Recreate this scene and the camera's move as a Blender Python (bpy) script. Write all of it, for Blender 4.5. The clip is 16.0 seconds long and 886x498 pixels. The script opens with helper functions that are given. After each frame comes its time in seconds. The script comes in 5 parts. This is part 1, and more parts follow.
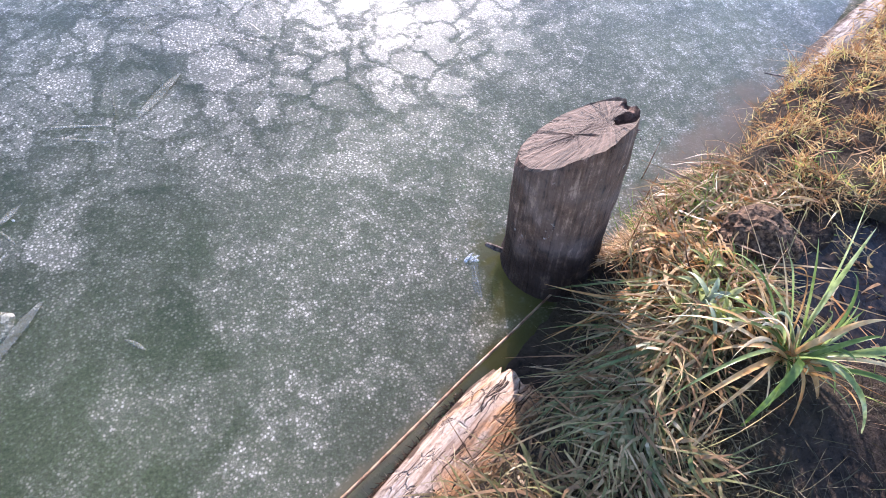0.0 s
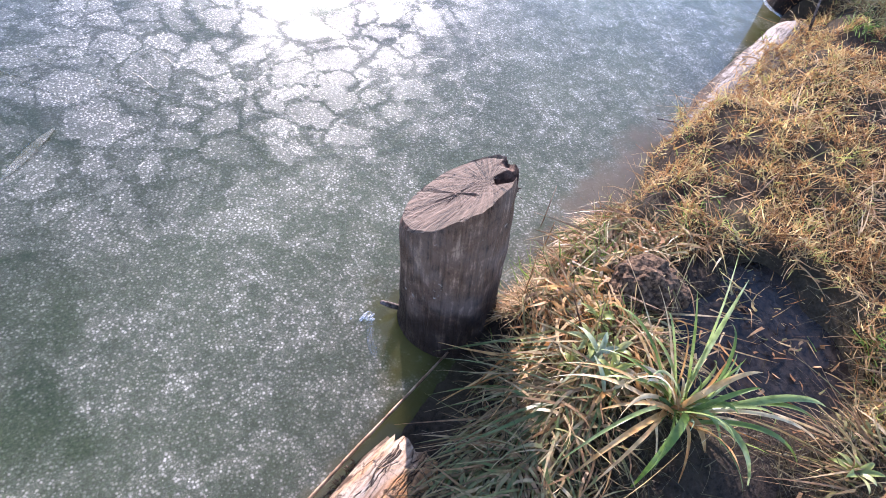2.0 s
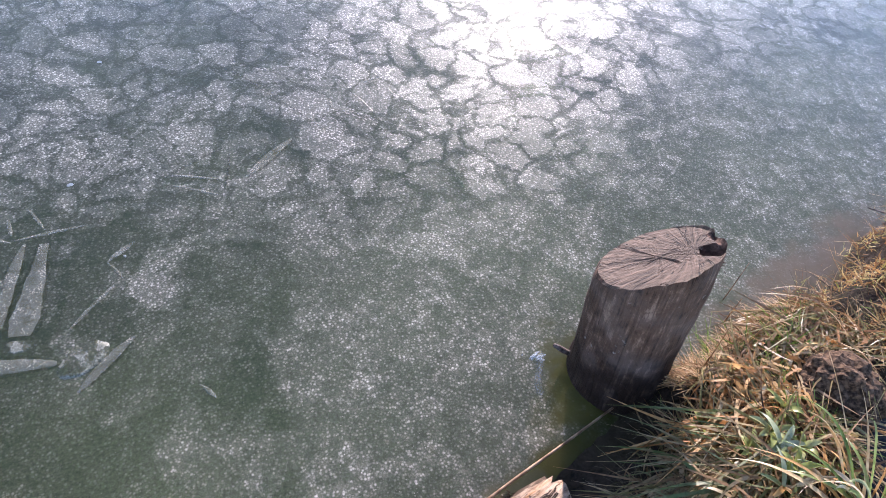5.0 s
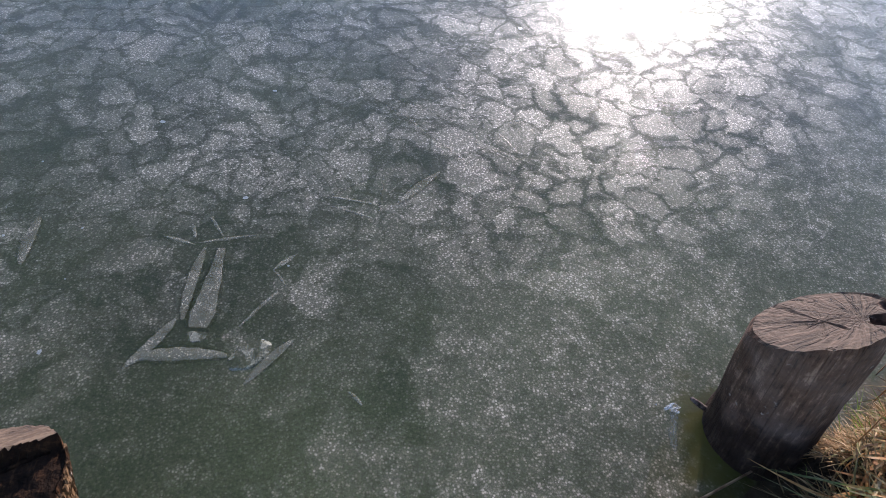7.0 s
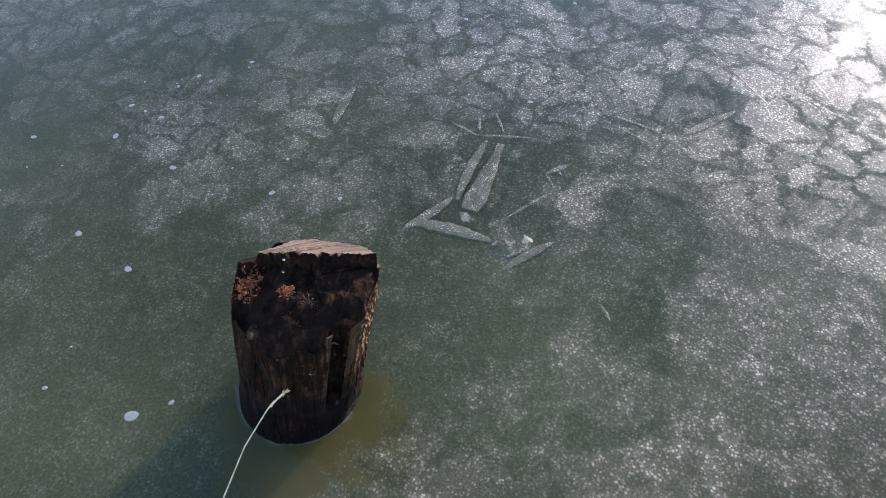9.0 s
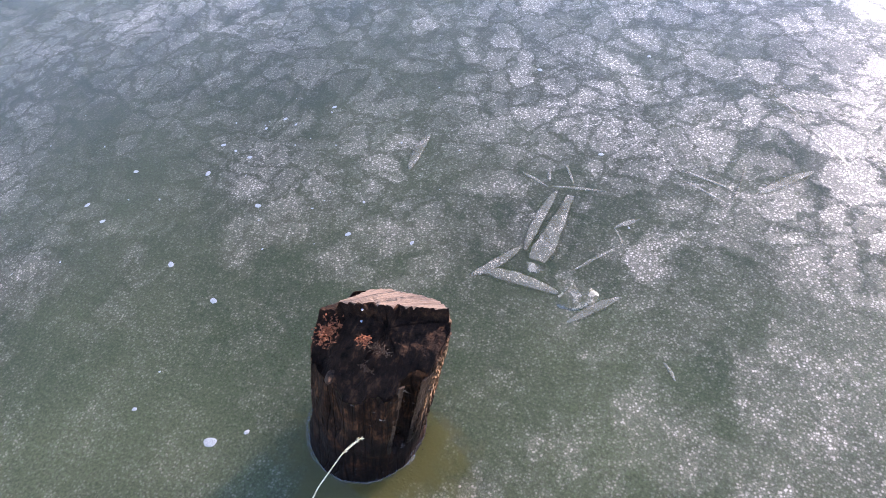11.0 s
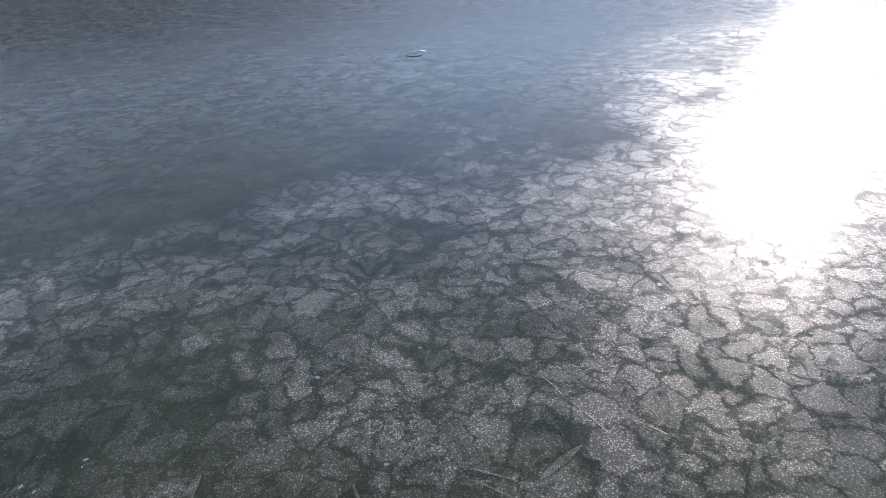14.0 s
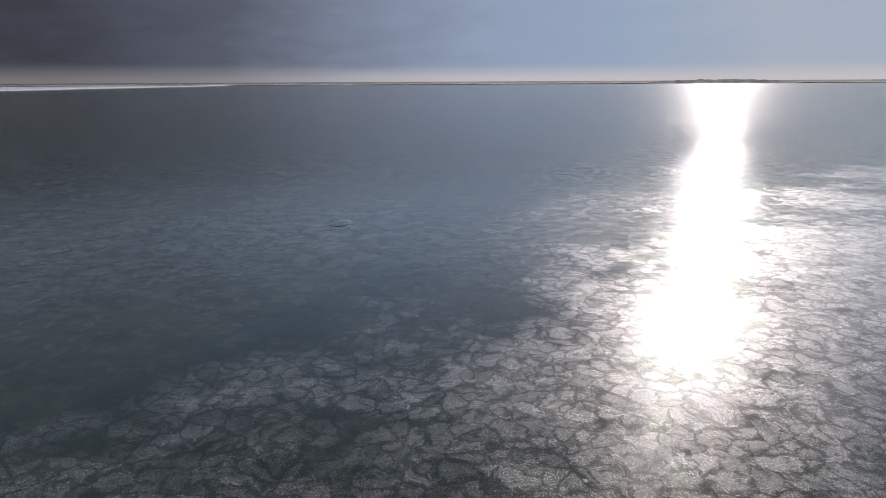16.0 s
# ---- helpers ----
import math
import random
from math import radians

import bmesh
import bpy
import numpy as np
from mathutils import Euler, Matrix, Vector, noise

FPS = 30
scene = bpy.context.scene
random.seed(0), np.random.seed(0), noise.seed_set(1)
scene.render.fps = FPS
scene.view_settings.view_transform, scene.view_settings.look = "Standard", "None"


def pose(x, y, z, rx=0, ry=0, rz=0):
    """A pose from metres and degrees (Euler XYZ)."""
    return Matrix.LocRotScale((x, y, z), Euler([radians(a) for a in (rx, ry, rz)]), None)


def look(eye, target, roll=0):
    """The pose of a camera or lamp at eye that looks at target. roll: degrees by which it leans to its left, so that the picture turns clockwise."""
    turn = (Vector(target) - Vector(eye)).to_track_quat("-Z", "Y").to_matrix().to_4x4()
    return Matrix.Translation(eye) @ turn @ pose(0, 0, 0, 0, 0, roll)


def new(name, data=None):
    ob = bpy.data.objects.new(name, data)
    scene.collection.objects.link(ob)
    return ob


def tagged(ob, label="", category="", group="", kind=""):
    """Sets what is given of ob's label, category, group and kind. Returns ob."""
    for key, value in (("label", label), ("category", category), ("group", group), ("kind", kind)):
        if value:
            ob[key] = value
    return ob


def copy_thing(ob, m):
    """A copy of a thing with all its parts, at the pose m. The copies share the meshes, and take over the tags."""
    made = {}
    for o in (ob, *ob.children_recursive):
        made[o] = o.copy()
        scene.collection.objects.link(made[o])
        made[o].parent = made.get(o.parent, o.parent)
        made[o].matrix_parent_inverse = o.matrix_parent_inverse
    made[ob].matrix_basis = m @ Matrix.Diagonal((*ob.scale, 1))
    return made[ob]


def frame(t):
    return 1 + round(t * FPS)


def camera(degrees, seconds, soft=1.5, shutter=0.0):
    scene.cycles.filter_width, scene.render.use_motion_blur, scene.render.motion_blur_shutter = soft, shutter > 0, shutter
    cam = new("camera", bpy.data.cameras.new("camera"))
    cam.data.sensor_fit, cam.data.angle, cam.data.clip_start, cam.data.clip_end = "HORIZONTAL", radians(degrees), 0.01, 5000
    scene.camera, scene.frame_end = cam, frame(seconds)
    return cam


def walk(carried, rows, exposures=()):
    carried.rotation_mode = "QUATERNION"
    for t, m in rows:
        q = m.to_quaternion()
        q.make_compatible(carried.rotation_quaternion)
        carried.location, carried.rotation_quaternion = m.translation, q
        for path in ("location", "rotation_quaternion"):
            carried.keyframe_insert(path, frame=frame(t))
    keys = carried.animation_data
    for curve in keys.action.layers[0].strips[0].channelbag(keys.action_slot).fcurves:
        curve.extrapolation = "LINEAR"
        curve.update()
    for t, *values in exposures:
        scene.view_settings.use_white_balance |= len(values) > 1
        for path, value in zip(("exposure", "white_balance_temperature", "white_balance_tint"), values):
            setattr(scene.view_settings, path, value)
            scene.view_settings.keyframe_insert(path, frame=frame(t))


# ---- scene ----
cam = camera(71.4, 16.0, soft=0.7)
PATH = [
    (0, (0.483, 0.542, 1.39), (1.1, 1.521, -0.241), 10.5),
    (0.5, (0.532, 0.543, 1.398), (1.224, 1.519, -0.205), 11.9),
    (1, (0.574, 0.539, 1.395), (1.318, 1.516, -0.184), 13.6),
    (1.5, (0.608, 0.55, 1.397), (1.388, 1.526, -0.165), 14.3),
    (2, (0.625, 0.566, 1.409), (1.446, 1.534, -0.136), 14.9),
    (2.5, (0.611, 0.569, 1.411), (1.427, 1.551, -0.129), 15.1),
    (3, (0.6, 0.572, 1.417), (1.383, 1.578, -0.124), 14.3),
    (3.5, (0.584, 0.575, 1.423), (1.296, 1.625, -0.123), 12.1),
    (4, (0.532, 0.579, 1.434), (1.135, 1.691, -0.115), 11.7),
    (4.2, (0.515, 0.578, 1.438), (1.068, 1.709, -0.117), 11.4),
    (6.3, (0.413, 0.59, 1.511), (0.751, 1.907, 0.045), 5.8),
    (6.5, (0.391, 0.582, 1.513), (0.696, 1.91, 0.049), 5.4),
    (7, (0.321, 0.547, 1.504), (0.469, 1.885, 0.025), 4.7),
    (7.5, (0.27, 0.504, 1.477), (0.216, 1.801, -0.044), 2.1),
    (8, (0.232, 0.476, 1.463), (0.028, 1.714, -0.094), 0.0),
    (8.5, (0.198, 0.453, 1.453), (-0.142, 1.632, -0.127), -2.0),
    (9, (0.167, 0.429, 1.452), (-0.322, 1.534, -0.142), -5.0),
    (9.2, (0.156, 0.421, 1.451), (-0.386, 1.492, -0.149), -6.3),
    (11.3, (0.143, 0.439, 1.557), (-0.551, 1.571, 0.061), -8.0),
    (11.5, (0.143, 0.453, 1.568), (-0.532, 1.629, 0.097), -7.8),
    (12, (0.152, 0.5, 1.58), (-0.445, 1.796, 0.179), -6.2),
    (12.5, (0.167, 0.545, 1.613), (-0.366, 1.96, 0.304), -4.8),
    (13, (0.205, 0.608, 1.639), (-0.221, 2.163, 0.456), -3.8),
    (13.5, (0.235, 0.643, 1.673), (-0.096, 2.288, 0.584), -3.6),
    (14, (0.261, 0.676, 1.71), (-0.003, 2.4, 0.732), -3.0),
    (14.5, (0.272, 0.717, 1.737), (0.078, 2.512, 0.876), -1.8),
    (15, (0.275, 0.753, 1.771), (0.137, 2.603, 1.025), -0.7),
    (15.5, (0.294, 0.787, 1.819), (0.195, 2.679, 1.179), -0.6),
    (16, (0.3, 0.823, 1.846), (0.265, 2.752, 1.319), -0.3),
]
EXPOSURES = [
    (0.0, 2.36, 6020.0, 26.0), (4.2, 2.10, 6080.0, 25.0), (6.3, 1.48, 6300.0, 23.0), (7.5, 1.16, 6300.0, 19.0), (8.5, 1.55, 6200.0, 19.0), (9.2, 1.63, 6180.0, 20.0), (11.3, 2.46, 6240.0, 31.0),
    (12.0, 2.24, 6250.0, 31.0), (12.5, 2.14, 6300.0, 30.0), (13.5, 1.32, 6260.0, 22.0), (14.5, 0.58, 6380.0, 20.0), (16.0, 0.00, 6560.0, 20.0),
]
walk(cam, [(t, look(eye, target, roll)) for t, eye, target, roll in PATH], EXPOSURES)

# ---- light: a low winter sun beyond the lake, clear sky ----
SUN_AZ, SUN_EL = 22.6, 17.0
sun_way = Vector((math.sin(radians(SUN_AZ)) * math.cos(radians(SUN_EL)), math.cos(radians(SUN_AZ)) * math.cos(radians(SUN_EL)), math.sin(radians(SUN_EL))))
world = bpy.data.worlds.new("sky")
scene.world = world
world.use_nodes = True
sky = world.node_tree.nodes.new("ShaderNodeTexSky")
sky.sky_type, sky.sun_disc = "NISHITA", False
sky.sun_elevation, sky.sun_rotation = radians(SUN_EL), radians(SUN_AZ)
sky.air_density, sky.dust_density, sky.ozone_density = 1.0, 0.3, 2.0
world.node_tree.links.new(sky.outputs[0], world.node_tree.nodes["Background"].inputs[0])
world.node_tree.nodes["Background"].inputs[1].default_value = 0.15
sun = new("sun", bpy.data.lights.new("sun", "SUN"))
sun.data.energy, sun.data.angle, sun.data.color = 3.3, radians(0.6), (1.0, 0.92, 0.81)
sun.matrix_world = look(sun_way * 50, (0, 0, 0))


# ---- materials ----
class Nodes:
    """A small builder for one procedural material."""

    def __init__(self, name):
        self.mat = bpy.data.materials.new(name)
        self.mat.use_nodes = True
        self.tree = self.mat.node_tree
        self.bsdf = self.tree.nodes["Principled BSDF"]
        self.pos = self.tree.nodes.new("ShaderNodeNewGeometry").outputs["Position"]
        self.obj = self.tree.nodes.new("ShaderNodeTexCoord").outputs["Object"]

    def put(self, socket, value):
        if isinstance(value, bpy.types.NodeSocket):
            self.tree.links.new(value, socket)
        elif isinstance(value, tuple) and len(value) == 3 and socket.type == "RGBA":
            socket.default_value = (*value, 1)
        else:
            socket.default_value = value

    def node(self, kind, out=0, props=None, **ins):
        n = self.tree.nodes.new(kind)
        props = props or {}
        if "operation" in props:
            n.operation = props["operation"]
        if "use_clamp" in props:
            n.use_clamp = props["use_clamp"]
        if "feature" in props:
            n.feature = props["feature"]
        if "interpolation_type" in props:
            n.interpolation_type = props["interpolation_type"]
        for k, v in ins.items():
            key = int(k[1:]) if k[0] == "i" and k[1:].isdigit() else k.replace("_", " ")
            self.put(n.inputs[key], v)
        return n.outputs[out]

    def noise(self, scale, vector=None, detail=4.0, rough=0.55, out=0):
        return self.node("ShaderNodeTexNoise", out, Vector=vector or self.pos, Scale=scale, Detail=detail, Roughness=rough)

    def voronoi(self, scale, vector=None, feature="F1", out=0):
        return self.node("ShaderNodeTexVoronoi", out, {"feature": feature}, Vector=vector or self.pos, Scale=scale)

    def math(self, op, a, b=0.0, clamp=False):
        return self.node("ShaderNodeMath", 0, {"operation": op, "use_clamp": clamp}, i0=a, i1=b)

    def vmath(self, op, a, b):
        return self.node("ShaderNodeVectorMath", 0, {"operation": op}, i0=a, i1=b)

    def scaled(self, vector, xyz):
        return self.vmath("MULTIPLY", vector, xyz)

    def band(self, value, lo, hi, to_lo=0.0, to_hi=1.0, smooth=True):
        return self.node("ShaderNodeMapRange", 0, {"interpolation_type": "SMOOTHSTEP" if smooth else "LINEAR"}, i0=value, i1=lo, i2=hi, i3=to_lo, i4=to_hi)

    def mix(self, f, a, b):
        n = self.tree.nodes.new("ShaderNodeMix")
        n.data_type = "RGBA"
        self.put(n.inputs[0], f), self.put(n.inputs[6], a), self.put(n.inputs[7], b)
        return n.outputs[2]

    def ramp(self, f, *stops, ease=True):
        n = self.tree.nodes.new("ShaderNodeValToRGB")
        self.put(n.inputs[0], f)
        while len(n.color_ramp.elements) < len(stops):
            n.color_ramp.elements.new(0.5)
        n.color_ramp.interpolation = "EASE" if ease else "LINEAR"
        for e, (at, rgb) in zip(n.color_ramp.elements, stops):
            e.position, e.color = at, (*rgb, 1)
        return n.outputs[0]

    def bump(self, height, strength, distance, normal=None):
        ins = {"Strength": strength, "Distance": distance, "Height": height}
        if normal:
            ins["Normal"] = normal
        return self.node("ShaderNodeBump", 0, None, **ins)

    def done(self, colour, rough, normal=None, **more):
        self.put(self.bsdf.inputs["Base Color"], colour), self.put(self.bsdf.inputs["Roughness"], rough)
        if normal:
            self.put(self.bsdf.inputs["Normal"], normal)
        for k, v in more.items():
            self.put(self.bsdf.inputs[k.replace("_", " ")], v)
        return self.mat

    def axis(self, vector, n):
        return self.node("ShaderNodeSeparateXYZ", n, Vector=vector)

    def island(self):
        return self.tree.nodes.new("ShaderNodeNewGeometry").outputs["Random Per Island"]

    def chance(self):
        return self.tree.nodes.new("ShaderNodeObjectInfo").outputs["Random"]


def ice_material():
    """Dark green lake ice with frosty clumps by the bank, beaded floes with thin dark seams further out, and smooth ice beyond."""
    n = Nodes("lake_ice")
    big = n.scaled(n.vmath("SUBTRACT", n.noise(2.2, detail=3, out=1), (0.5, 0.5, 0.5)), (0.30, 0.30, 0.0))
    little = n.scaled(n.vmath("SUBTRACT", n.noise(11.0, detail=5, rough=0.68, out=1), (0.5, 0.5, 0.5)), (0.12, 0.12, 0.0))
    warp = n.vmath("ADD", n.vmath("ADD", n.pos, big), little)
    x, y = n.axis(n.pos, 0), n.axis(n.pos, 1)
    lake = n.math("ADD", n.math("MULTIPLY", x, -0.374), n.math("MULTIPLY", y, 0.927))
    # floes: rounded cells, each of its own density, with frayed seams, finer crazing and open gaps
    fray = n.band(n.noise(48.0, detail=4, rough=0.75), 0.2, 0.8, -0.11, 0.11, False)
    edge = n.math("ADD", n.voronoi(6.6, warp, "DISTANCE_TO_EDGE"), fray)
    gapped = n.band(n.noise(2.4, detail=3), 0.40, 0.64, 0.10, 0.25)
    seam = n.node("ShaderNodeMapRange", 0, {"interpolation_type": "SMOOTHSTEP"}, i0=edge, i1=-0.03, i2=gapped, i3=0.05, i4=1.0)
    crazed = n.band(n.noise(3.1, detail=3), 0.42, 0.60, 0.1, 0.9)
    finer = n.band(n.math("ADD", n.voronoi(13.5, warp, "DISTANCE_TO_EDGE"), fray), -0.03, 0.16, 0.22, 1.0)
    seam = n.math("MULTIPLY", seam, n.math("ADD", n.math("MULTIPLY", n.math("SUBTRACT", finer, 1.0), crazed), 1.0))
    lot = n.band(n.axis(n.voronoi(6.6, warp, "F1", 1), 0), 0.0, 0.9, 0.50, 1.0)
    fade = n.band(n.noise(4.2, warp, detail=5, rough=0.6), 0.34, 0.60, 0.45, 1.0)
    isles = n.band(n.noise(12.0, warp, detail=7, rough=0.70), 0.36, 0.54, 0.18, 1.0)
    cover = n.band(n.math("MULTIPLY", seam, isles), 0.10, 0.74, 0.26, 1.0)
    floes = n.math("MULTIPLY", cover, n.math("MULTIPLY", lot, n.math("MULTIPLY", fade, n.band(lake, 2.1, 3.6, 0.84, 1.42, False))))
    # feathery clumps close to the bank, small and soft, clustered at a hand's width
    cells = n.band(n.math("ADD", n.voronoi(10.0, warp, "DISTANCE_TO_EDGE"), fray), -0.03, 0.24, 0.30, 1.0)
    clump = n.math("MULTIPLY", n.band(n.noise(7.0, detail=7, rough=0.62), 0.44, 0.58), cells)
    tuft = n.band(n.noise(26.0, detail=6, rough=0.72), 0.36, 0.62, 0.25, 1.0)
    clumps = n.math("MULTIPLY", clump, tuft)
    haze = n.band(n.noise(1.6, detail=3), 0.34, 0.62, 0.16, 0.32)
    clumps = n.math("ADD", n.math("MULTIPLY", clumps, 0.58), n.math("MULTIPLY", haze, tuft), True)
    wide = n.band(n.noise(1.1, detail=3), 0.3, 0.7, -0.45, 0.45, False)
    zone = n.band(n.math("SUBTRACT", n.math("ADD", lake, wide), n.band(x, -0.2, 1.0, 0.18, -0.06)), 0.95, 1.8)
    frost = n.math("ADD", n.math("MULTIPLY", floes, zone), n.math("MULTIPLY", clumps, n.math("SUBTRACT", 1.0, zone)))
    # clear dark stretches between the piles, where only loose clumps lie
    clear = None
    # the two spots beyond y = 2.3 stand in for dimming away from the sun
    for place, inner, outer, least in (((-0.25, 1.25, 0.0), 0.30, 0.75, 0.32), ((-1.0, 0.75, 0.0), 0.45, 1.1, 0.25), ((-0.75, 1.75, 0.0), 0.12, 0.45, 0.45), ((-0.28, 1.78, 0.0), 0.10, 0.30, 0.35), ((-1.6, 2.35, 0.0), 0.3, 1.2, 0.36), ((-1.3, 3.1, 0.0), 0.2, 1.2, 0.62), ((0.12, 1.72, 0.0), 0.10, 0.36, 0.48), ((-1.75, 1.35, 0.0), 0.3, 0.9, 0.5)):
        gap = n.node("ShaderNodeVectorMath", 1, {"operation": "DISTANCE"}, i0=n.pos, i1=place)
        one = n.band(n.math("ADD", gap, n.band(n.noise(4.6, warp, detail=4), 0.3, 0.7, -0.30, 0.30)), inner, outer, least, 1.0)
        clear = one if clear is None else n.math("MINIMUM", clear, one)
    frost = n.math("MULTIPLY", frost, clear)
    # the floes thin out towards the open lake; sooner on the far side from the sun, standing in for frost that only
    # looks dimmer there
    out = n.math("ADD", n.math("SUBTRACT", y, n.math("MULTIPLY", x, 0.90)), n.band(n.noise(0.5, detail=4), 0.3, 0.7, -1.8, 1.8))
    frost = n.math("MULTIPLY", frost, n.band(out, 2.6, 6.1, 1.0, 0.07))
    # beads, bubbles and crystals
    grain = n.band(n.noise(210.0, detail=2, rough=0.6), 0.44, 0.70)
    crystal = n.band(n.noise(72.0, warp, detail=3, rough=0.7), 0.50, 0.72)
    dome = n.voronoi(110.0)
    pearl = n.math("MULTIPLY", n.band(dome, 0.16, 0.50, 1.0, 0.0), n.band(n.axis(n.voronoi(110.0, None, "F1", 1), 1), 0.05, 0.6, 0.25, 1.0))
    star = n.math("MULTIPLY", n.band(n.voronoi(150.0), 0.10, 0.30, 1.0, 0.0), n.band(n.axis(n.voronoi(150.0, None, "F1", 1), 0), 0.80, 0.92))
    speck = n.math("ADD", n.math("ADD", n.math("MULTIPLY", grain, 0.25), n.math("MULTIPLY", crystal, 0.22)), n.math("MULTIPLY", pearl, 0.80), True)
    near = n.math("MULTIPLY", n.math("SUBTRACT", 1.0, zone), n.band(clear, 0.3, 0.9))
    white = n.math("MULTIPLY", frost, n.math("ADD", 0.075, n.math("MULTIPLY", speck, 0.60)))
    white = n.math("ADD", white, n.math("MULTIPLY", speck, n.math("ADD", 0.007, n.math("MULTIPLY", near, 0.028))), True)
    white = n.math("ADD", white, n.math("MULTIPLY", near, 0.018), True)
    strew = n.band(n.noise(14.0, warp, detail=4), 0.40, 0.60)
    white = n.math("ADD", white, n.math("MULTIPLY", n.math("MULTIPLY", star, strew), n.math("ADD", n.math("MULTIPLY", near, 0.15), n.math("ADD", 0.06, n.math("MULTIPLY", frost, 0.30)))), True)
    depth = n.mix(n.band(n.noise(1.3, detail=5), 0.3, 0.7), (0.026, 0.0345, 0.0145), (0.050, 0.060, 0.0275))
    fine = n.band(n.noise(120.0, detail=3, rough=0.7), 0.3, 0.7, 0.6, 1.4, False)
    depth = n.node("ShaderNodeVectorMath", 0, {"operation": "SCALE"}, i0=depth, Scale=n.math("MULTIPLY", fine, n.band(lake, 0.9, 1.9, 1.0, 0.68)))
    # thin olive and brown melt round the timber and along the bank
    wander = n.band(n.noise(11.0, detail=5), 0.25, 0.75, -0.06, 0.06)
    pools = None
    for place, near, far in (((1.20, 1.235, 0.0), 0.10, 0.20), ((-0.34, 0.90, 0.0), 0.06, 0.19), ((-0.45, 0.80, 0.0), 0.12, 0.24), ((3.80, 2.24, 0.0), 0.14, 0.36), ((3.45, 2.04, 0.0), 0.05, 0.22)):
        d = n.node("ShaderNodeVectorMath", 1, {"operation": "DISTANCE"}, i0=n.pos, i1=place)
        one = n.band(n.math("ADD", d, wander), near, far, 1.0, 0.0)
        pools = one if pools is None else n.math("MAXIMUM", pools, one)
    inland = n.math("ADD", n.math("MULTIPLY", n.math("SUBTRACT", x, 1.21), 0.374), n.math("MULTIPLY", n.math("SUBTRACT", y, 1.13), -0.927))
    silt = n.band(n.math("ADD", inland, n.math("MULTIPLY", wander, 0.7)), -0.13, -0.02)
    bay = n.math("MULTIPLY", silt, n.math("MULTIPLY", n.band(x, 1.45, 1.75), n.band(x, 2.3, 2.7, 1.0, 0.0)))
    strip = n.math("MULTIPLY", n.band(n.math("ADD", inland, n.math("MULTIPLY", wander, 0.25)), -0.03, 0.01), n.band(x, 1.1, 1.3, 1.0, 0.0))
    pools = n.math("MAXIMUM", pools, strip)
    white = n.math("MULTIPLY", white, n.math("SUBTRACT", 1.0, n.math("MAXIMUM", pools, n.math("MULTIPLY", bay, 0.92))))
    depth = n.mix(n.math("MULTIPLY", pools, 0.85), depth, (0.064, 0.059, 0.020))
    depth = n.mix(n.math("MULTIPLY", strip, 0.8), depth, n.mix(n.band(x, 0.7, 1.0), (0.12, 0.105, 0.062), (0.040, 0.040, 0.014)))
    depth = n.mix(n.math("MULTIPLY", bay, 0.85), depth, (0.125, 0.094, 0.056))
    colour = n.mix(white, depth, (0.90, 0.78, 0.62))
    # a smooth frozen skin mirrors the sun; the beaded frost under it scatters broadly
    rimed = n.math("MULTIPLY", n.band(frost, 0.02, 0.60), n.band(zone, 0.0, 1.0, 0.42, 1.0))
    skin = n.math("ADD", n.band(lake, 2.4, 7.0, 0.021, 0.037), n.band(lake, 7.0, 26.0, 0.0, 0.080))
    ripple = n.bump(n.noise(34.0, detail=5, rough=0.65), 0.014, 0.004)
    beaded = n.math("MULTIPLY", n.math("SUBTRACT", 1.0, n.band(dome, 0.0, 0.6)), n.math("ADD", n.math("MULTIPLY", frost, 1.2), 0.05))
    lumps = n.math("ADD", beaded, n.math("MULTIPLY", n.noise(90.0, detail=3), n.math("ADD", n.math("MULTIPLY", frost, 0.8), 0.04)))
    normal = n.bump(lumps, 0.43, 0.0022, ripple)
    # little wrinkles of refrozen water between the floes glint in the low sun
    bare = n.math("MULTIPLY", n.math("SUBTRACT", 1.0, cover), n.math("MULTIPLY", zone, n.band(n.noise(5.0, detail=3), 0.36, 0.58)))
    open_ice = n.math("MULTIPLY", n.band(out, 2.6, 6.1, 0.0, 0.12), n.band(n.noise(0.9, detail=5, rough=0.65), 0.40, 0.62, 0.25, 1.0))
    wrinkle = n.math("MULTIPLY", n.noise(58.0, warp, detail=4, rough=0.65), n.math("MULTIPLY", n.math("ADD", bare, open_ice), 5.0))
    glaze = n.bump(n.math("ADD", n.math("MULTIPLY", lumps, n.math("MULTIPLY", frost, 0.42)), wrinkle), 0.19, 0.0018, ripple)
    n.bsdf.subsurface_method = "BURLEY"
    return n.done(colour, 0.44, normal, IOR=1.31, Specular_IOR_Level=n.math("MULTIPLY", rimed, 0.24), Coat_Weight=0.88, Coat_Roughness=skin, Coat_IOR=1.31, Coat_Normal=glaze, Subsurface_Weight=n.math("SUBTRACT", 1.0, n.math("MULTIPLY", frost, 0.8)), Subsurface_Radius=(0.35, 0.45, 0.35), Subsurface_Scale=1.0)


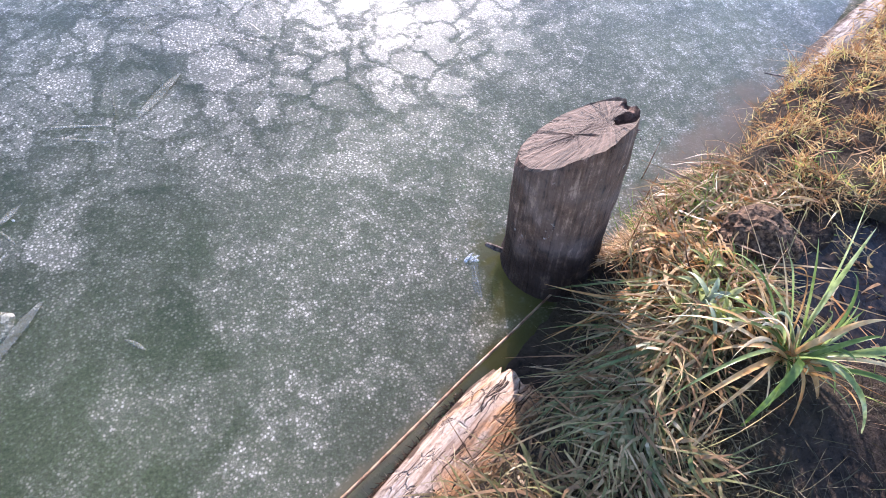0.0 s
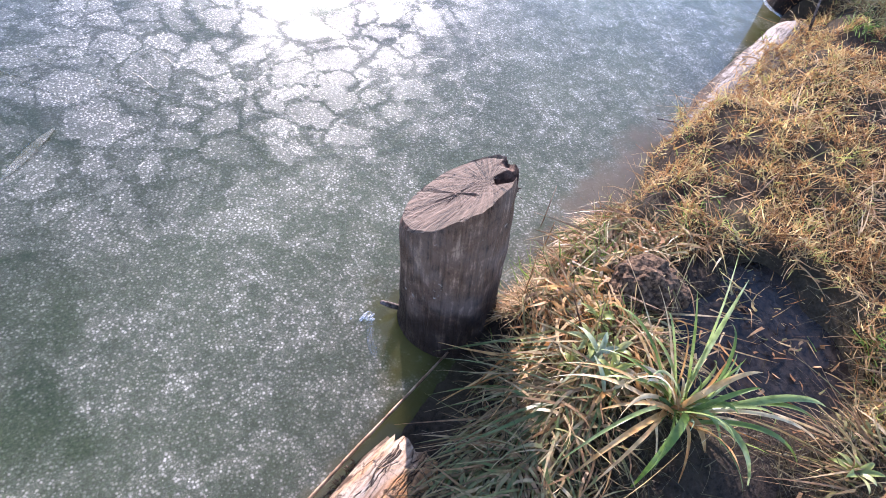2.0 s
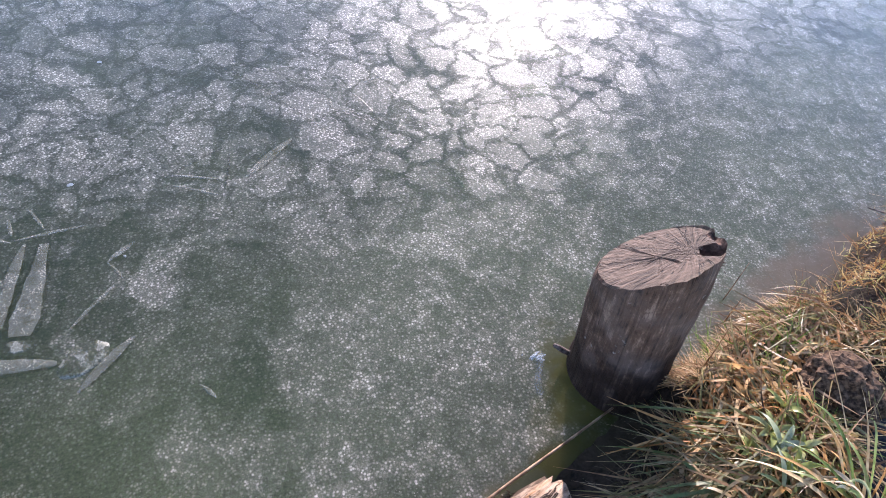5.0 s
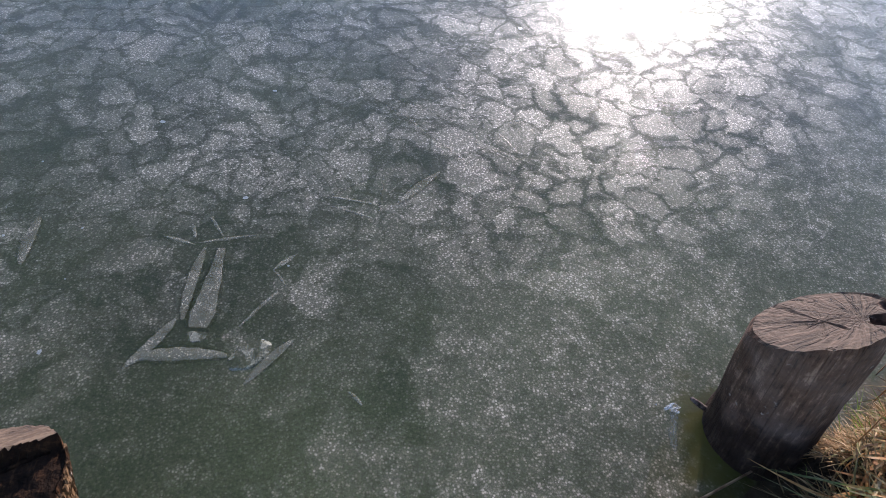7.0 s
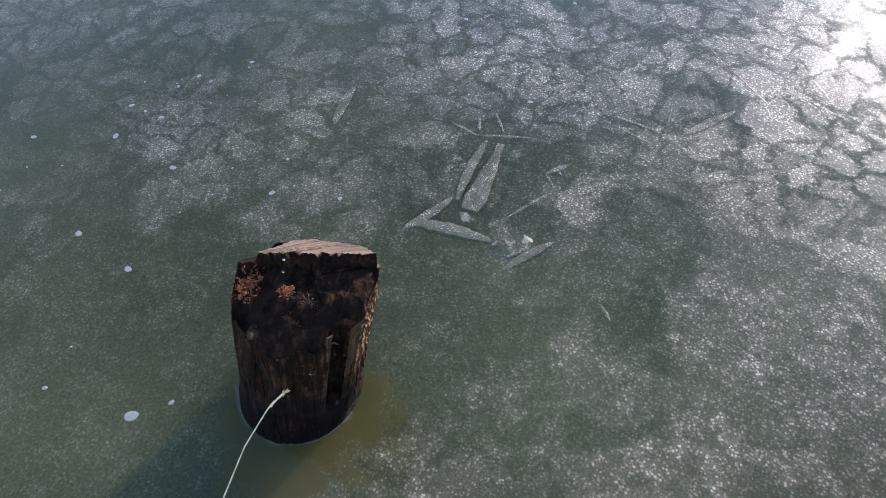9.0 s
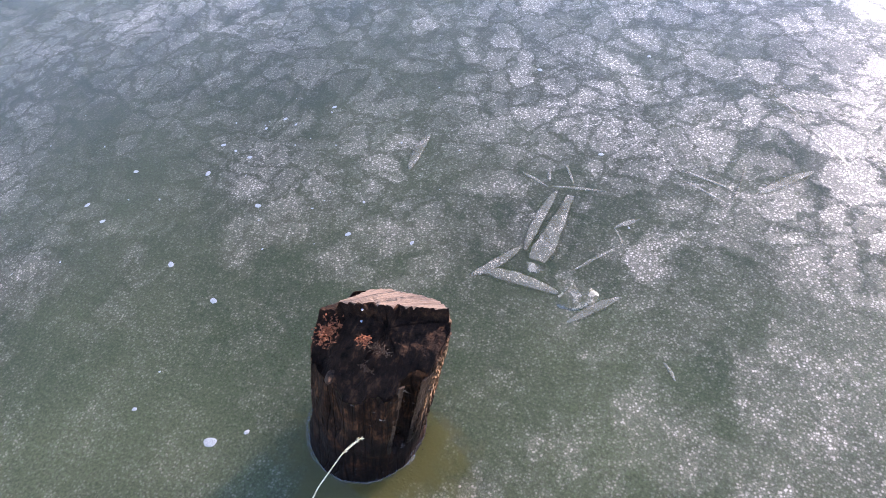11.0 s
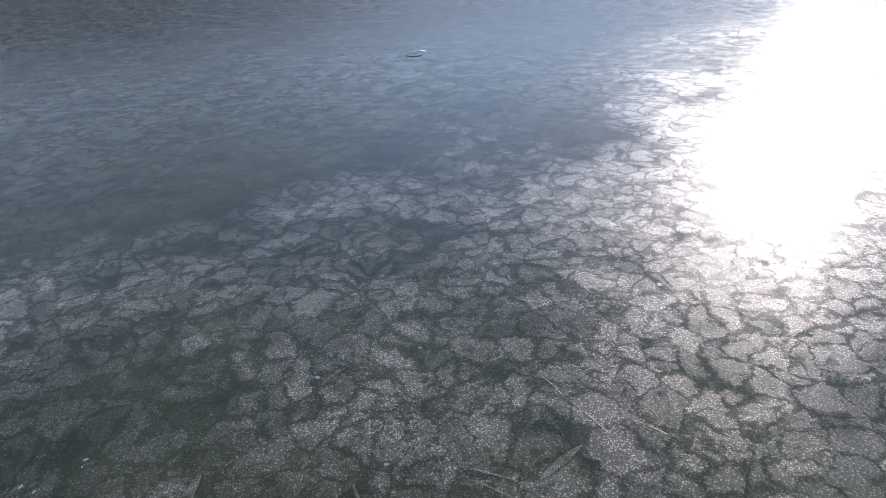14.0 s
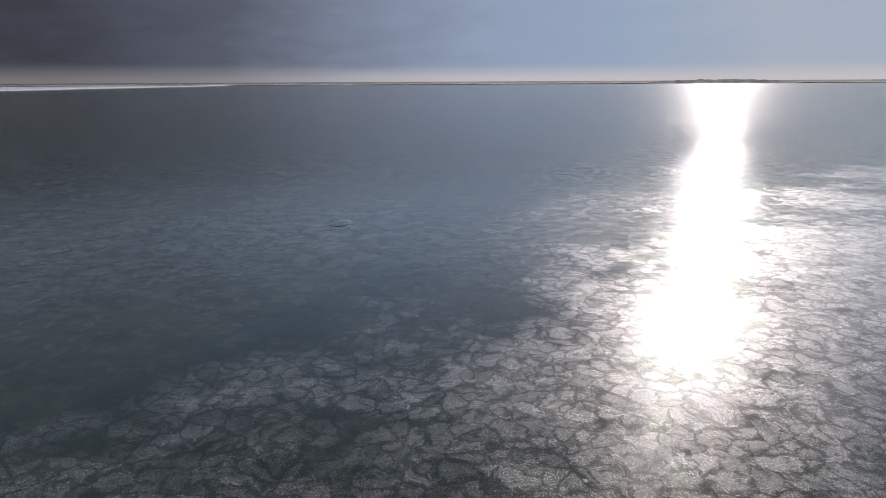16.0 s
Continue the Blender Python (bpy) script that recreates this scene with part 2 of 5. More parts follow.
def frost_material(name="frost", lo=0.34, hi=0.55, least=0.26, most=0.60):
    """Fine even frost grown over leaves and stalks in the ice."""
    n = Nodes(name)
    grain = n.band(n.noise(260.0, detail=2, rough=0.6), 0.35, 0.70)
    bead = n.band(n.voronoi(150.0), 0.08, 0.42, 1.0, 0.0)
    tone = n.math("ADD", n.math("MULTIPLY", grain, 0.22), n.math("MULTIPLY", bead, 0.30))
    tone = n.math("MULTIPLY", n.math("ADD", 0.17, tone), n.band(n.noise(17.0, detail=4), 0.3, 0.7, 0.55, 1.0))
    thin = n.band(n.noise(30.0, detail=4), lo, hi, least, most)
    return n.done(n.mix(tone, (0.045, 0.058, 0.034), (0.70, 0.64, 0.55)), 0.5, n.bump(bead, 0.6, 0.0012), IOR=1.31, Alpha=thin, Specular_IOR_Level=0.25)


def sunken_material():
    """Dark stalks and leaf rims seen through clear ice."""
    n = Nodes("sunken_stalk")
    grain = n.noise(60.0, detail=4)
    return n.done(n.mix(n.band(grain, 0.35, 0.65), (0.018, 0.024, 0.011), (0.045, 0.050, 0.026)), 0.3, None, IOR=1.31, Alpha=n.band(n.noise(40.0, detail=3), 0.3, 0.6, 0.10, 0.40))


def mud_material():
    n = Nodes("peaty_puddle")
    wet = n.band(n.noise(7.0, detail=6, rough=0.65), 0.38, 0.62)
    colour = n.mix(n.band(n.noise(45.0, detail=5, rough=0.7), 0.35, 0.7), (0.006, 0.005, 0.005), (0.030, 0.022, 0.018))
    normal = n.bump(n.noise(38.0, detail=6, rough=0.7), n.band(wet, 0.0, 1.0, 0.03, 0.35), 0.010)
    return n.done(colour, n.band(wet, 0.0, 1.0, 0.08, 0.40), normal, IOR=1.33, Specular_IOR_Level=0.25)


def bark_material(name, dark, mid, light, grey=0.4, lean=(0.0, 0.0), split=0.18, relief=0.8, sheen=0.25, rust=0.0):
    """Weathered, fibrous timber running along the object's leaning z."""
    n = Nodes(name)
    up = n.axis(n.obj, 2)
    n.obj = n.vmath("SUBTRACT", n.obj, n.node("ShaderNodeCombineXYZ", 0, X=n.math("MULTIPLY", up, lean[0]), Y=n.math("MULTIPLY", up, lean[1])))
    fibre = n.noise(1.0, n.scaled(n.obj, (130.0, 130.0, 5.0)), detail=6, rough=0.6)
    crack = n.band(n.voronoi(1.0, n.scaled(n.obj, (36.0, 36.0, 1.2)), "DISTANCE_TO_EDGE"), 0.0, 0.06, 0.0, 1.0)
    blotch = n.noise(9.0, n.obj, detail=5)
    patchy = n.math("ADD", n.math("MULTIPLY", fibre, 0.38), n.math("MULTIPLY", n.noise(1.0, n.scaled(n.obj, (34.0, 34.0, 17.0)), detail=8, rough=0.75), 0.62))
    tone = n.ramp(patchy, (0.36, dark), (0.5, mid), (0.66, light))
    tone = n.mix(n.band(blotch, 0.42, 0.68, 0.0, grey), tone, (0.30, 0.27, 0.25))
    lichen = n.math("MULTIPLY", n.band(n.noise(38.0, n.obj, detail=4), 0.62, 0.72), n.band(n.noise(7.0, n.obj), 0.5, 0.6))
    tone = n.mix(n.math("MULTIPLY", lichen, 0.7), tone, (0.42, 0.38, 0.34))
    tone = n.mix(n.math("MULTIPLY", n.math("SUBTRACT", 1.0, crack), split), tone, (0.02, 0.014, 0.01))
    tone = n.mix(n.math("MULTIPLY", n.band(n.noise(1.0, n.scaled(n.obj, (14.0, 14.0, 9.0)), detail=6, rough=0.7), 0.52, 0.68), rust), tone, (0.13, 0.050, 0.020))
    # darker foot with a ragged upper edge
    dark_foot = n.band(n.math("ADD", n.axis(n.obj, 2), n.band(n.noise(8.0, n.obj, detail=4), 0.3, 0.7, -0.12, 0.12)), 0.08, 0.32, 0.75, 0.0)
    tone = n.mix(dark_foot, tone, (0.012, 0.009, 0.008))
    height = n.math("ADD", n.math("MULTIPLY", fibre, 0.6), n.math("MULTIPLY", crack, 3.0 * split))
    height = n.math("ADD", height, n.math("MULTIPLY", n.noise(1.0, n.scaled(n.obj, (30.0, 30.0, 14.0)), detail=6, rough=0.7), 1.2))
    return n.done(tone, n.band(blotch, 0.3, 0.7, 0.6, 0.9), n.bump(height, relief, 0.008), Specular_IOR_Level=sheen)


def rot_material():
    """Wet black rotten wood with rusty fibres."""
    n = Nodes("black_rotten_wood")
    fibre = n.noise(1.0, n.scaled(n.obj, (70.0, 25.0, 40.0)), detail=7, rough=0.7)
    lump = n.noise(38.0, n.obj, detail=6, rough=0.7)
    colour = n.ramp(n.math("ADD", n.math("MULTIPLY", fibre, 0.5), n.math("MULTIPLY", lump, 0.5)), (0.36, (0.004, 0.003, 0.002)), (0.50, (0.020, 0.011, 0.007)), (0.64, (0.075, 0.036, 0.018)))
    return n.done(colour, 0.85, n.bump(n.math("ADD", fibre, lump), 1.0, 0.012), Specular_IOR_Level=0.06)


def cut_material(name, dark, light):
    """Sawn end grain: rings and rays round the object's z axis."""
    n = Nodes(name)
    flat = n.scaled(n.obj, (1.0, 1.0, 0.0))
    swirl = n.vmath("ADD", flat, n.scaled(n.vmath("SUBTRACT", n.noise(14.0, n.obj, out=1), (0.5, 0.5, 0.5)), (0.02, 0.02, 0.0)))
    away = n.node("ShaderNodeVectorMath", 1, {"operation": "LENGTH"}, i0=swirl)
    ring = n.math("SINE", n.math("MULTIPLY", away, 620.0))
    angle = n.node("ShaderNodeMath", 0, {"operation": "ARCTAN2"}, i0=n.axis(swirl, 1), i1=n.axis(swirl, 0))
    ray = n.noise(1.0, n.node("ShaderNodeCombineXYZ", 0, X=n.math("MULTIPLY", angle, 13.0), Y=n.math("MULTIPLY", away, 12.0)), detail=4)
    saw = n.noise(1.0, n.scaled(n.obj, (25.0, 260.0, 25.0)), detail=3)
    tone = n.math("ADD", n.math("MULTIPLY", ring, 0.010), n.math("ADD", n.math("MULTIPLY", ray, 0.55), n.math("MULTIPLY", saw, 0.3)))
    colour = n.mix(n.band(tone, 0.25, 0.65), dark, light)
    colour = n.mix(n.band(n.noise(11.0, n.obj, detail=5), 0.45, 0.72, 0.0, 0.5), colour, tuple(0.9 * c for c in light))
    spoke = n.noise(1.0, n.node("ShaderNodeCombineXYZ", 0, X=n.math("MULTIPLY", angle, 3.4), Y=n.math("MULTIPLY", away, 3.0)), detail=3)
    check = n.band(n.math("ABSOLUTE", n.math("SUBTRACT", spoke, 0.5)), 0.0, 0.016, 1.0, 0.0)
    check = n.math("MULTIPLY", check, n.band(n.noise(16.0, n.obj), 0.42, 0.52))
    colour = n.mix(n.math("MULTIPLY", check, 0.9), colour, (0.012, 0.008, 0.006))
    return n.done(colour, 0.9, n.bump(n.math("SUBTRACT", tone, check), 0.9, 0.008))


def log_material(name, warm, pale, grey, flaky=0.12):
    """Barkless trunk: orange and pale stripes, scaly cracks, one long split, a sodden dark waterline."""
    n = Nodes(name)
    fibre = n.noise(1.0, n.scaled(n.obj, (90.0, 90.0, 7.0)), detail=6, rough=0.65)
    patch = n.noise(1.0, n.scaled(n.obj, (11.0, 11.0, 4.0)), detail=5, rough=0.6)
    over = n.band(n.math("ADD", n.axis(n.obj, 0), n.band(patch, 0.3, 0.7, -0.05, 0.05, False)), 0.0, 0.045)
    colour = n.mix(over, n.ramp(patch, (0.34, pale), (0.46, warm), (0.70, warm)), n.ramp(patch, (0.36, grey), (0.55, pale), (0.72, warm)))
    colour = n.mix(n.band(fibre, 0.34, 0.58, 0.7, 0.0), colour, tuple(0.3 * c for c in warm))
    bent = n.vmath("ADD", n.obj, n.scaled(n.vmath("SUBTRACT", n.noise(30.0, n.obj, out=1), (0.5, 0.5, 0.5)), (0.016, 0.016, 0.03)))
    scale = n.voronoi(1.0, n.scaled(bent, (44.0, 44.0, 17.0)), "DISTANCE_TO_EDGE")
    flake = n.math("MULTIPLY", n.band(scale, 0.0, 0.09, 1.0, 0.0), n.band(n.noise(14.0, n.obj, detail=4), 0.46, 0.60))
    gap = n.math("ABSOLUTE", n.math("SUBTRACT", n.noise(1.0, n.scaled(bent, (16.0, 16.0, 1.3)), detail=4, rough=0.55), 0.5))
    crack = n.math("MULTIPLY", n.band(gap, 0.0, 0.016, 1.0, 0.0), n.band(n.noise(5.0, n.obj), 0.40, 0.50))
    dark = n.math("MAXIMUM", n.math("MULTIPLY", flake, flaky), n.math("MULTIPLY", crack, 0.95))
    colour = n.mix(n.band(n.noise(120.0, n.obj, detail=5, rough=0.7), 0.48, 0.66, 0.0, 0.55), colour, (0.07, 0.045, 0.032))
    colour = n.mix(dark, colour, (0.014, 0.009, 0.007))
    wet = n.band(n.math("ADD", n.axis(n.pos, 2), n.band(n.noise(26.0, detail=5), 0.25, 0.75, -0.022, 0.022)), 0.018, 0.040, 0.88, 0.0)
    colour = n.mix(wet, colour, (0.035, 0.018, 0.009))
    height = n.math("SUBTRACT", n.math("MULTIPLY", fibre, 0.5), n.math("ADD", n.math("MULTIPLY", flake, 0.6), crack))
    return n.done(colour, 0.85, n.bump(height, 1.0, 0.012), Specular_IOR_Level=0.15)


def soil_material():
    n = Nodes("soil")
    big, small = n.noise(3.0, detail=6), n.noise(55.0, detail=6, rough=0.7)
    colour = n.ramp(small, (0.3, (0.012, 0.009, 0.007)), (0.55, (0.045, 0.031, 0.022)), (0.8, (0.11, 0.075, 0.05)))
    colour = n.mix(n.band(big, 0.4, 0.65, 0.0, 0.5), colour, (0.075, 0.058, 0.03))
    # ground beyond 200 m blends to a paler brown
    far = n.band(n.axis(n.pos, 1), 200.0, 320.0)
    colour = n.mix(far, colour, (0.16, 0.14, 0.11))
    return n.done(colour, 1.0, n.bump(n.math("ADD", small, big), 1.0, 0.03), Specular_IOR_Level=0.15)


def blade_material(name, stops, gloss=0.5, own=False, through_light=0.35, sheen=0.2):
    """Grass, one tone a blade, lightly translucent against the sun."""
    n = Nodes(name)
    pick = n.chance() if own else n.island()
    pick = n.math("ADD", n.math("MULTIPLY", pick, 0.62), n.band(n.noise(13.0, detail=3, rough=0.6), 0.28, 0.72, 0.0, 0.38, False), True)
    tone = n.ramp(pick, *stops)
    mottled = n.mix(n.band(n.noise(60.0, detail=3), 0.4, 0.7, 0.0, 0.45), tone, tuple(0.55 * c for c in stops[0][1]))
    n.done(mottled, gloss, None, Specular_IOR_Level=sheen)
    leaf = n.node("ShaderNodeBsdfTranslucent", 0, None, Color=mottled)
    both = n.tree.nodes.new("ShaderNodeMixShader")
    n.put(both.inputs[0], through_light)
    n.tree.links.new(n.bsdf.outputs[0], both.inputs[1]), n.tree.links.new(leaf, both.inputs[2])
    n.tree.links.new(both.outputs[0], n.tree.nodes["Material Output"].inputs[0])
    return n.mat


def plain_material(name, a, b, scale, rough, relief=0.3, solid=1.0):
    n = Nodes(name)
    grain = n.noise(scale, n.obj, detail=5)
    return n.done(n.mix(n.band(grain, 0.35, 0.68), a, b), rough, n.bump(grain, relief, 0.004), Alpha=solid, Specular_IOR_Level=0.22)


def haze_material():
    """Stand-in for far wooded hills and sky in winter haze, dark to the one side, pale under the sun; haze and light
    are painted into its glow.
    """
    n = Nodes("far_haze")
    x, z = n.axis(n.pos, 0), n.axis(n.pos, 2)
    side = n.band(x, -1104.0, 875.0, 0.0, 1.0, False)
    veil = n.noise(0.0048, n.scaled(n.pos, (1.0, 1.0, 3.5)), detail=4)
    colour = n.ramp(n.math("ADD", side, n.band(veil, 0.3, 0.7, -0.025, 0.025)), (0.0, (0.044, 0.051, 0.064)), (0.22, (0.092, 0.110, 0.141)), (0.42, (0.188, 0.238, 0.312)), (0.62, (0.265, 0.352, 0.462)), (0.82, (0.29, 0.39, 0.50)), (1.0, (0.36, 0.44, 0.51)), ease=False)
    # upper part, out of view, glows bluer to brighten the ice's reflections
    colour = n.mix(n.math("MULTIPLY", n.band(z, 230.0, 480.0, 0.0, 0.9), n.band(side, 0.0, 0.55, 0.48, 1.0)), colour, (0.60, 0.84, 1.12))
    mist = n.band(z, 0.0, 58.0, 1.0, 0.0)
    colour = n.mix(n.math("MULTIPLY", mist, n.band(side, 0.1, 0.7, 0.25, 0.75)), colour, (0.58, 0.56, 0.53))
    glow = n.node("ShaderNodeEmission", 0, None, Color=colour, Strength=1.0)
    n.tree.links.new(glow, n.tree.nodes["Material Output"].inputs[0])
    return n.mat


ICE = ice_material()
FROST = frost_material()
SUNKEN = sunken_material()
FROST_LOOSE = frost_material("loose_frost", 0.42, 0.58, 0.04, 0.85)
PUDDLE = mud_material()
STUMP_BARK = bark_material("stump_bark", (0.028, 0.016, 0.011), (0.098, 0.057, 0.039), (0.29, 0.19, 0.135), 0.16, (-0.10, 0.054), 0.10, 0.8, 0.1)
STUMP_CUT = cut_material("stump_cut", (0.026, 0.016, 0.011), (0.185, 0.120, 0.082))
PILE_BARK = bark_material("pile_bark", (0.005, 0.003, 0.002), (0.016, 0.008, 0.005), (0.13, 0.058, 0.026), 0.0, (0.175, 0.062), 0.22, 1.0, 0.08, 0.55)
# paler pile wood, with the sun on its edge put into the colour
PILE_SUNLIT = bark_material("sunlit_pile_wood", (0.03, 0.016, 0.009), (0.13, 0.072, 0.036), (0.36, 0.22, 0.12), 0.0, (0.175, 0.062), 0.2, 0.9, 0.1)
BLACK_ROT = rot_material()
PILE_MID = bark_material("brown_pile_wood", (0.014, 0.008, 0.005), (0.055, 0.031, 0.018), (0.14, 0.085, 0.05), 0.0, (0.2, 0.07), 0.2, 0.9, 0.15)
PILE_CUT = cut_material("pile_cut", (0.05, 0.029, 0.018), (0.19, 0.125, 0.080))
ROT = plain_material("rotten_wood", (0.12, 0.036, 0.014), (0.33, 0.12, 0.055), 90.0, 0.9, 0.8)
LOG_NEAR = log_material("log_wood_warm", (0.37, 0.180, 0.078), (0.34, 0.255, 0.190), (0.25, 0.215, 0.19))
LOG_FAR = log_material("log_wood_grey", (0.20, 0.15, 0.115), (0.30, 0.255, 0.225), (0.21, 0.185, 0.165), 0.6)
SOIL = soil_material()
CLOD = plain_material("dark_clod", (0.026, 0.014, 0.008), (0.150, 0.088, 0.050), 110.0, 0.95, 0.9)
RIME_SOFT = plain_material("soft_rime", (0.35, 0.38, 0.40), (0.75, 0.78, 0.80), 120.0, 0.4, 0.5, 0.35)
HOLLOW = plain_material("weathered_hollow", (0.030, 0.017, 0.012), (0.15, 0.085, 0.06), 50.0, 0.95, 0.9)
RIME_THIN = plain_material("thin_rime", (0.08, 0.09, 0.09), (0.30, 0.32, 0.33), 90.0, 0.4, 0.5, 0.22)
RIME = plain_material("rime_ice", (0.62, 0.66, 0.70), (0.88, 0.90, 0.92), 60.0, 0.4, 0.5)
CREAM = plain_material("cream_straw", (0.50, 0.40, 0.22), (0.78, 0.68, 0.46), 60.0, 0.5, 0.2)
REED = plain_material("dry_reed", (0.16, 0.085, 0.045), (0.42, 0.27, 0.16), 30.0, 0.6, 0.2)
TWIG = plain_material("twig_bark", (0.05, 0.035, 0.03), (0.22, 0.17, 0.14), 80.0, 0.8, 0.5)
BUBBLE = plain_material("white_bubble", (0.20, 0.22, 0.22), (0.52, 0.54, 0.53), 90.0, 0.35, 0.3, 0.62)
FROSTED_BANK = plain_material("frosted_bank", (0.42, 0.41, 0.40), (0.78, 0.77, 0.75), 0.6, 0.8)
BLUE = plain_material("blue_petal", (0.10, 0.16, 0.55), (0.55, 0.62, 0.9), 220.0, 0.5, 0.3)
MOSS = blade_material("golden_moss_grass", [(0.0, (0.05, 0.026, 0.012)), (0.25, (0.28, 0.13, 0.050)), (0.5, (0.46, 0.27, 0.105)), (0.7, (0.62, 0.48, 0.22)), (0.84, (0.46, 0.45, 0.12)), (1.0, (0.22, 0.30, 0.06))], 0.5, False, 0.5)
STRAW = blade_material("straw", [(0.0, (0.18, 0.085, 0.035)), (0.5, (0.46, 0.28, 0.13)), (0.85, (0.60, 0.43, 0.24)), (1.0, (0.68, 0.56, 0.40))], 0.6)
LITTER = blade_material("rust_litter", [(0.0, (0.11, 0.045, 0.02)), (0.4, (0.36, 0.175, 0.07)), (1.0, (0.62, 0.43, 0.24))], 0.6)
MAT_GRASS = blade_material("matted_grass", [(0.0, (0.05, 0.030, 0.017)), (0.35, (0.28, 0.16, 0.078)), (0.6, (0.19, 0.18, 0.065)), (0.8, (0.48, 0.33, 0.17)), (1.0, (0.68, 0.54, 0.36))], 0.4)
GREEN = blade_material("green_grass", [(0.0, (0.10, 0.16, 0.03)), (0.6, (0.22, 0.33, 0.06)), (1.0, (0.34, 0.40, 0.10))], 0.4)
SEDGE = blade_material("sedge_leaf", [(0.0, (0.05, 0.10, 0.014)), (0.3, (0.13, 0.195, 0.04)), (0.65, (0.27, 0.33, 0.11)), (1.0, (0.50, 0.51, 0.35))], 0.33, True, 0.5, 0.45)
SEDGE_DRY = blade_material("dry_sedge_leaf", [(0.0, (0.30, 0.115, 0.032)), (0.35, (0.50, 0.29, 0.11)), (0.65, (0.60, 0.46, 0.27)), (1.0, (0.76, 0.69, 0.54))], 0.4, True, 0.3)
# shade round the sedge is partly put into these dark tones
MAT_SHADED = blade_material("shade_dark_turf", [(0.0, (0.015, 0.011, 0.008)), (0.5, (0.085, 0.068, 0.034)), (0.85, (0.19, 0.15, 0.08)), (1.0, (0.40, 0.33, 0.22))], 0.5)
WEED = blade_material("weed_leaf", [(0.0, (0.20, 0.22, 0.05)), (0.5, (0.36, 0.38, 0.11)), (1.0, (0.52, 0.49, 0.25))], 0.4, True, 0.4, 0.4)
LANCE = blade_material("lance_leaf", [(0.0, (0.16, 0.20, 0.08)), (0.5, (0.32, 0.36, 0.19)), (1.0, (0.50, 0.51, 0.36))], 0.35, True, 0.3, 0.45)
RUST_STRAW = blade_material("rust_straw", [(0.0, (0.16, 0.06, 0.02)), (0.3, (0.52, 0.25, 0.08)), (0.6, (0.66, 0.42, 0.18)), (0.85, (0.76, 0.60, 0.36)), (1.0, (0.82, 0.72, 0.54))], 0.5, False, 0.45)
PALE_BLADE = blade_material("pale_flat_blade", [(0.0, (0.05, 0.035, 0.018)), (0.22, (0.26, 0.15, 0.07)), (0.42, (0.10, 0.135, 0.045)), (0.62, (0.40, 0.27, 0.14)), (0.82, (0.17, 0.19, 0.075)), (1.0, (0.74, 0.58, 0.38))], 0.4, False, 0.3)
SODDEN = blade_material("sodden_fibre", [(0.0, (0.018, 0.009, 0.005)), (0.6, (0.07, 0.034, 0.015)), (1.0, (0.20, 0.10, 0.045))], 0.4)
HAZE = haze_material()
def scrub_material():
    """Low scrub three hundred metres off; the grey of the haze is painted on as a plain glow."""
    n = Nodes("far_scrub")
    colour = n.mix(n.band(n.noise(0.25, detail=4), 0.35, 0.65), (0.12, 0.135, 0.15), (0.22, 0.235, 0.25))
    n.tree.links.new(n.node("ShaderNodeEmission", 0, None, Color=colour, Strength=1.0), n.tree.nodes["Material Output"].inputs[0])
    return n.mat


SCRUB = scrub_material()
PALE_REED = blade_material("frosted_reeds", [(0.0, (0.75, 0.72, 0.68)), (1.0, (0.90, 0.88, 0.84))], 0.6, False, 0.8)


# ---- helpers for meshes ----
def part(name, bm, material, parent=None, label=""):
    """Links a bmesh as one mesh object, under a thing or part where one is given."""
    data = bpy.data.meshes.new(name)
    bm.to_mesh(data)
    bm.free()
    data.materials.append(material)
    ob = new(name, data)
    ob.parent = parent
    if label:
        ob["label"] = label
    return ob


def sheet(name, verts, faces, material, smooth=True):
    data = bpy.data.meshes.new(name)
    data.from_pydata(verts, [], faces)
    data.materials.append(material)
    if smooth:
        data.polygons.foreach_set("use_smooth", [True] * len(data.polygons))
    data.update()
    return new(name, data)


def smooth_all(bm):
    for f in bm.faces:
        f.smooth = True
    return bm


def empty(name, place):
    ob = new(name)
    ob.location = place
    return ob


def ring_body(rings, cap_low=True):
    """A bmesh skin through rings of points, all with the same count."""
    bm = bmesh.new()
    loops = [[bm.verts.new(p) for p in ring] for ring in rings]
    for a, b in zip(loops, loops[1:]):
        for k in range(len(a)):
            m = (k + 1) % len(a)
            bm.faces.new((a[k], a[m], b[m], b[k]))
    if cap_low:
        bm.faces.new(loops[0][::-1])
    return smooth_all(bm), loops


# ---- the lie of the land ----
P0, D, N = np.array((1.21, 1.13)), np.array((0.927, 0.374)), np.array((0.374, -0.927))


def step(v, lo, hi):
    t = np.clip((v - lo) / (hi - lo), 0, 1)
    return t * t * (3 - 2 * t)


def wave(x, y, f, seed):
    rng = np.random.default_rng(seed)
    out = 0 * x
    for k in range(7):
        a, g, ph = rng.uniform(0, 6.28), f * rng.uniform(0.6, 1.8), rng.uniform(0, 6.28)
        out = out + np.sin((x * math.cos(a) + y * math.sin(a)) * g + ph)
    return out / 4.0


def bank(x, y):
    """Along the waterline (u) and inland from it (s)."""
    u, s = (x - P0[0]) * D[0] + (y - P0[1]) * D[1], (x - P0[0]) * N[0] + (y - P0[1]) * N[1]
    edge = 0.075 * step(u, 0.5, 0.8) * (1 - step(u, 0.95, 1.2)) + 0.02 * step(u, 0.15, 0.3) * (1 - step(u, 0.45, 0.6)) + 0.014 * wave(u, 0 * u, 9.0, 3) * (1 - step(np.abs(u), 8, 14))
    return u, s - edge


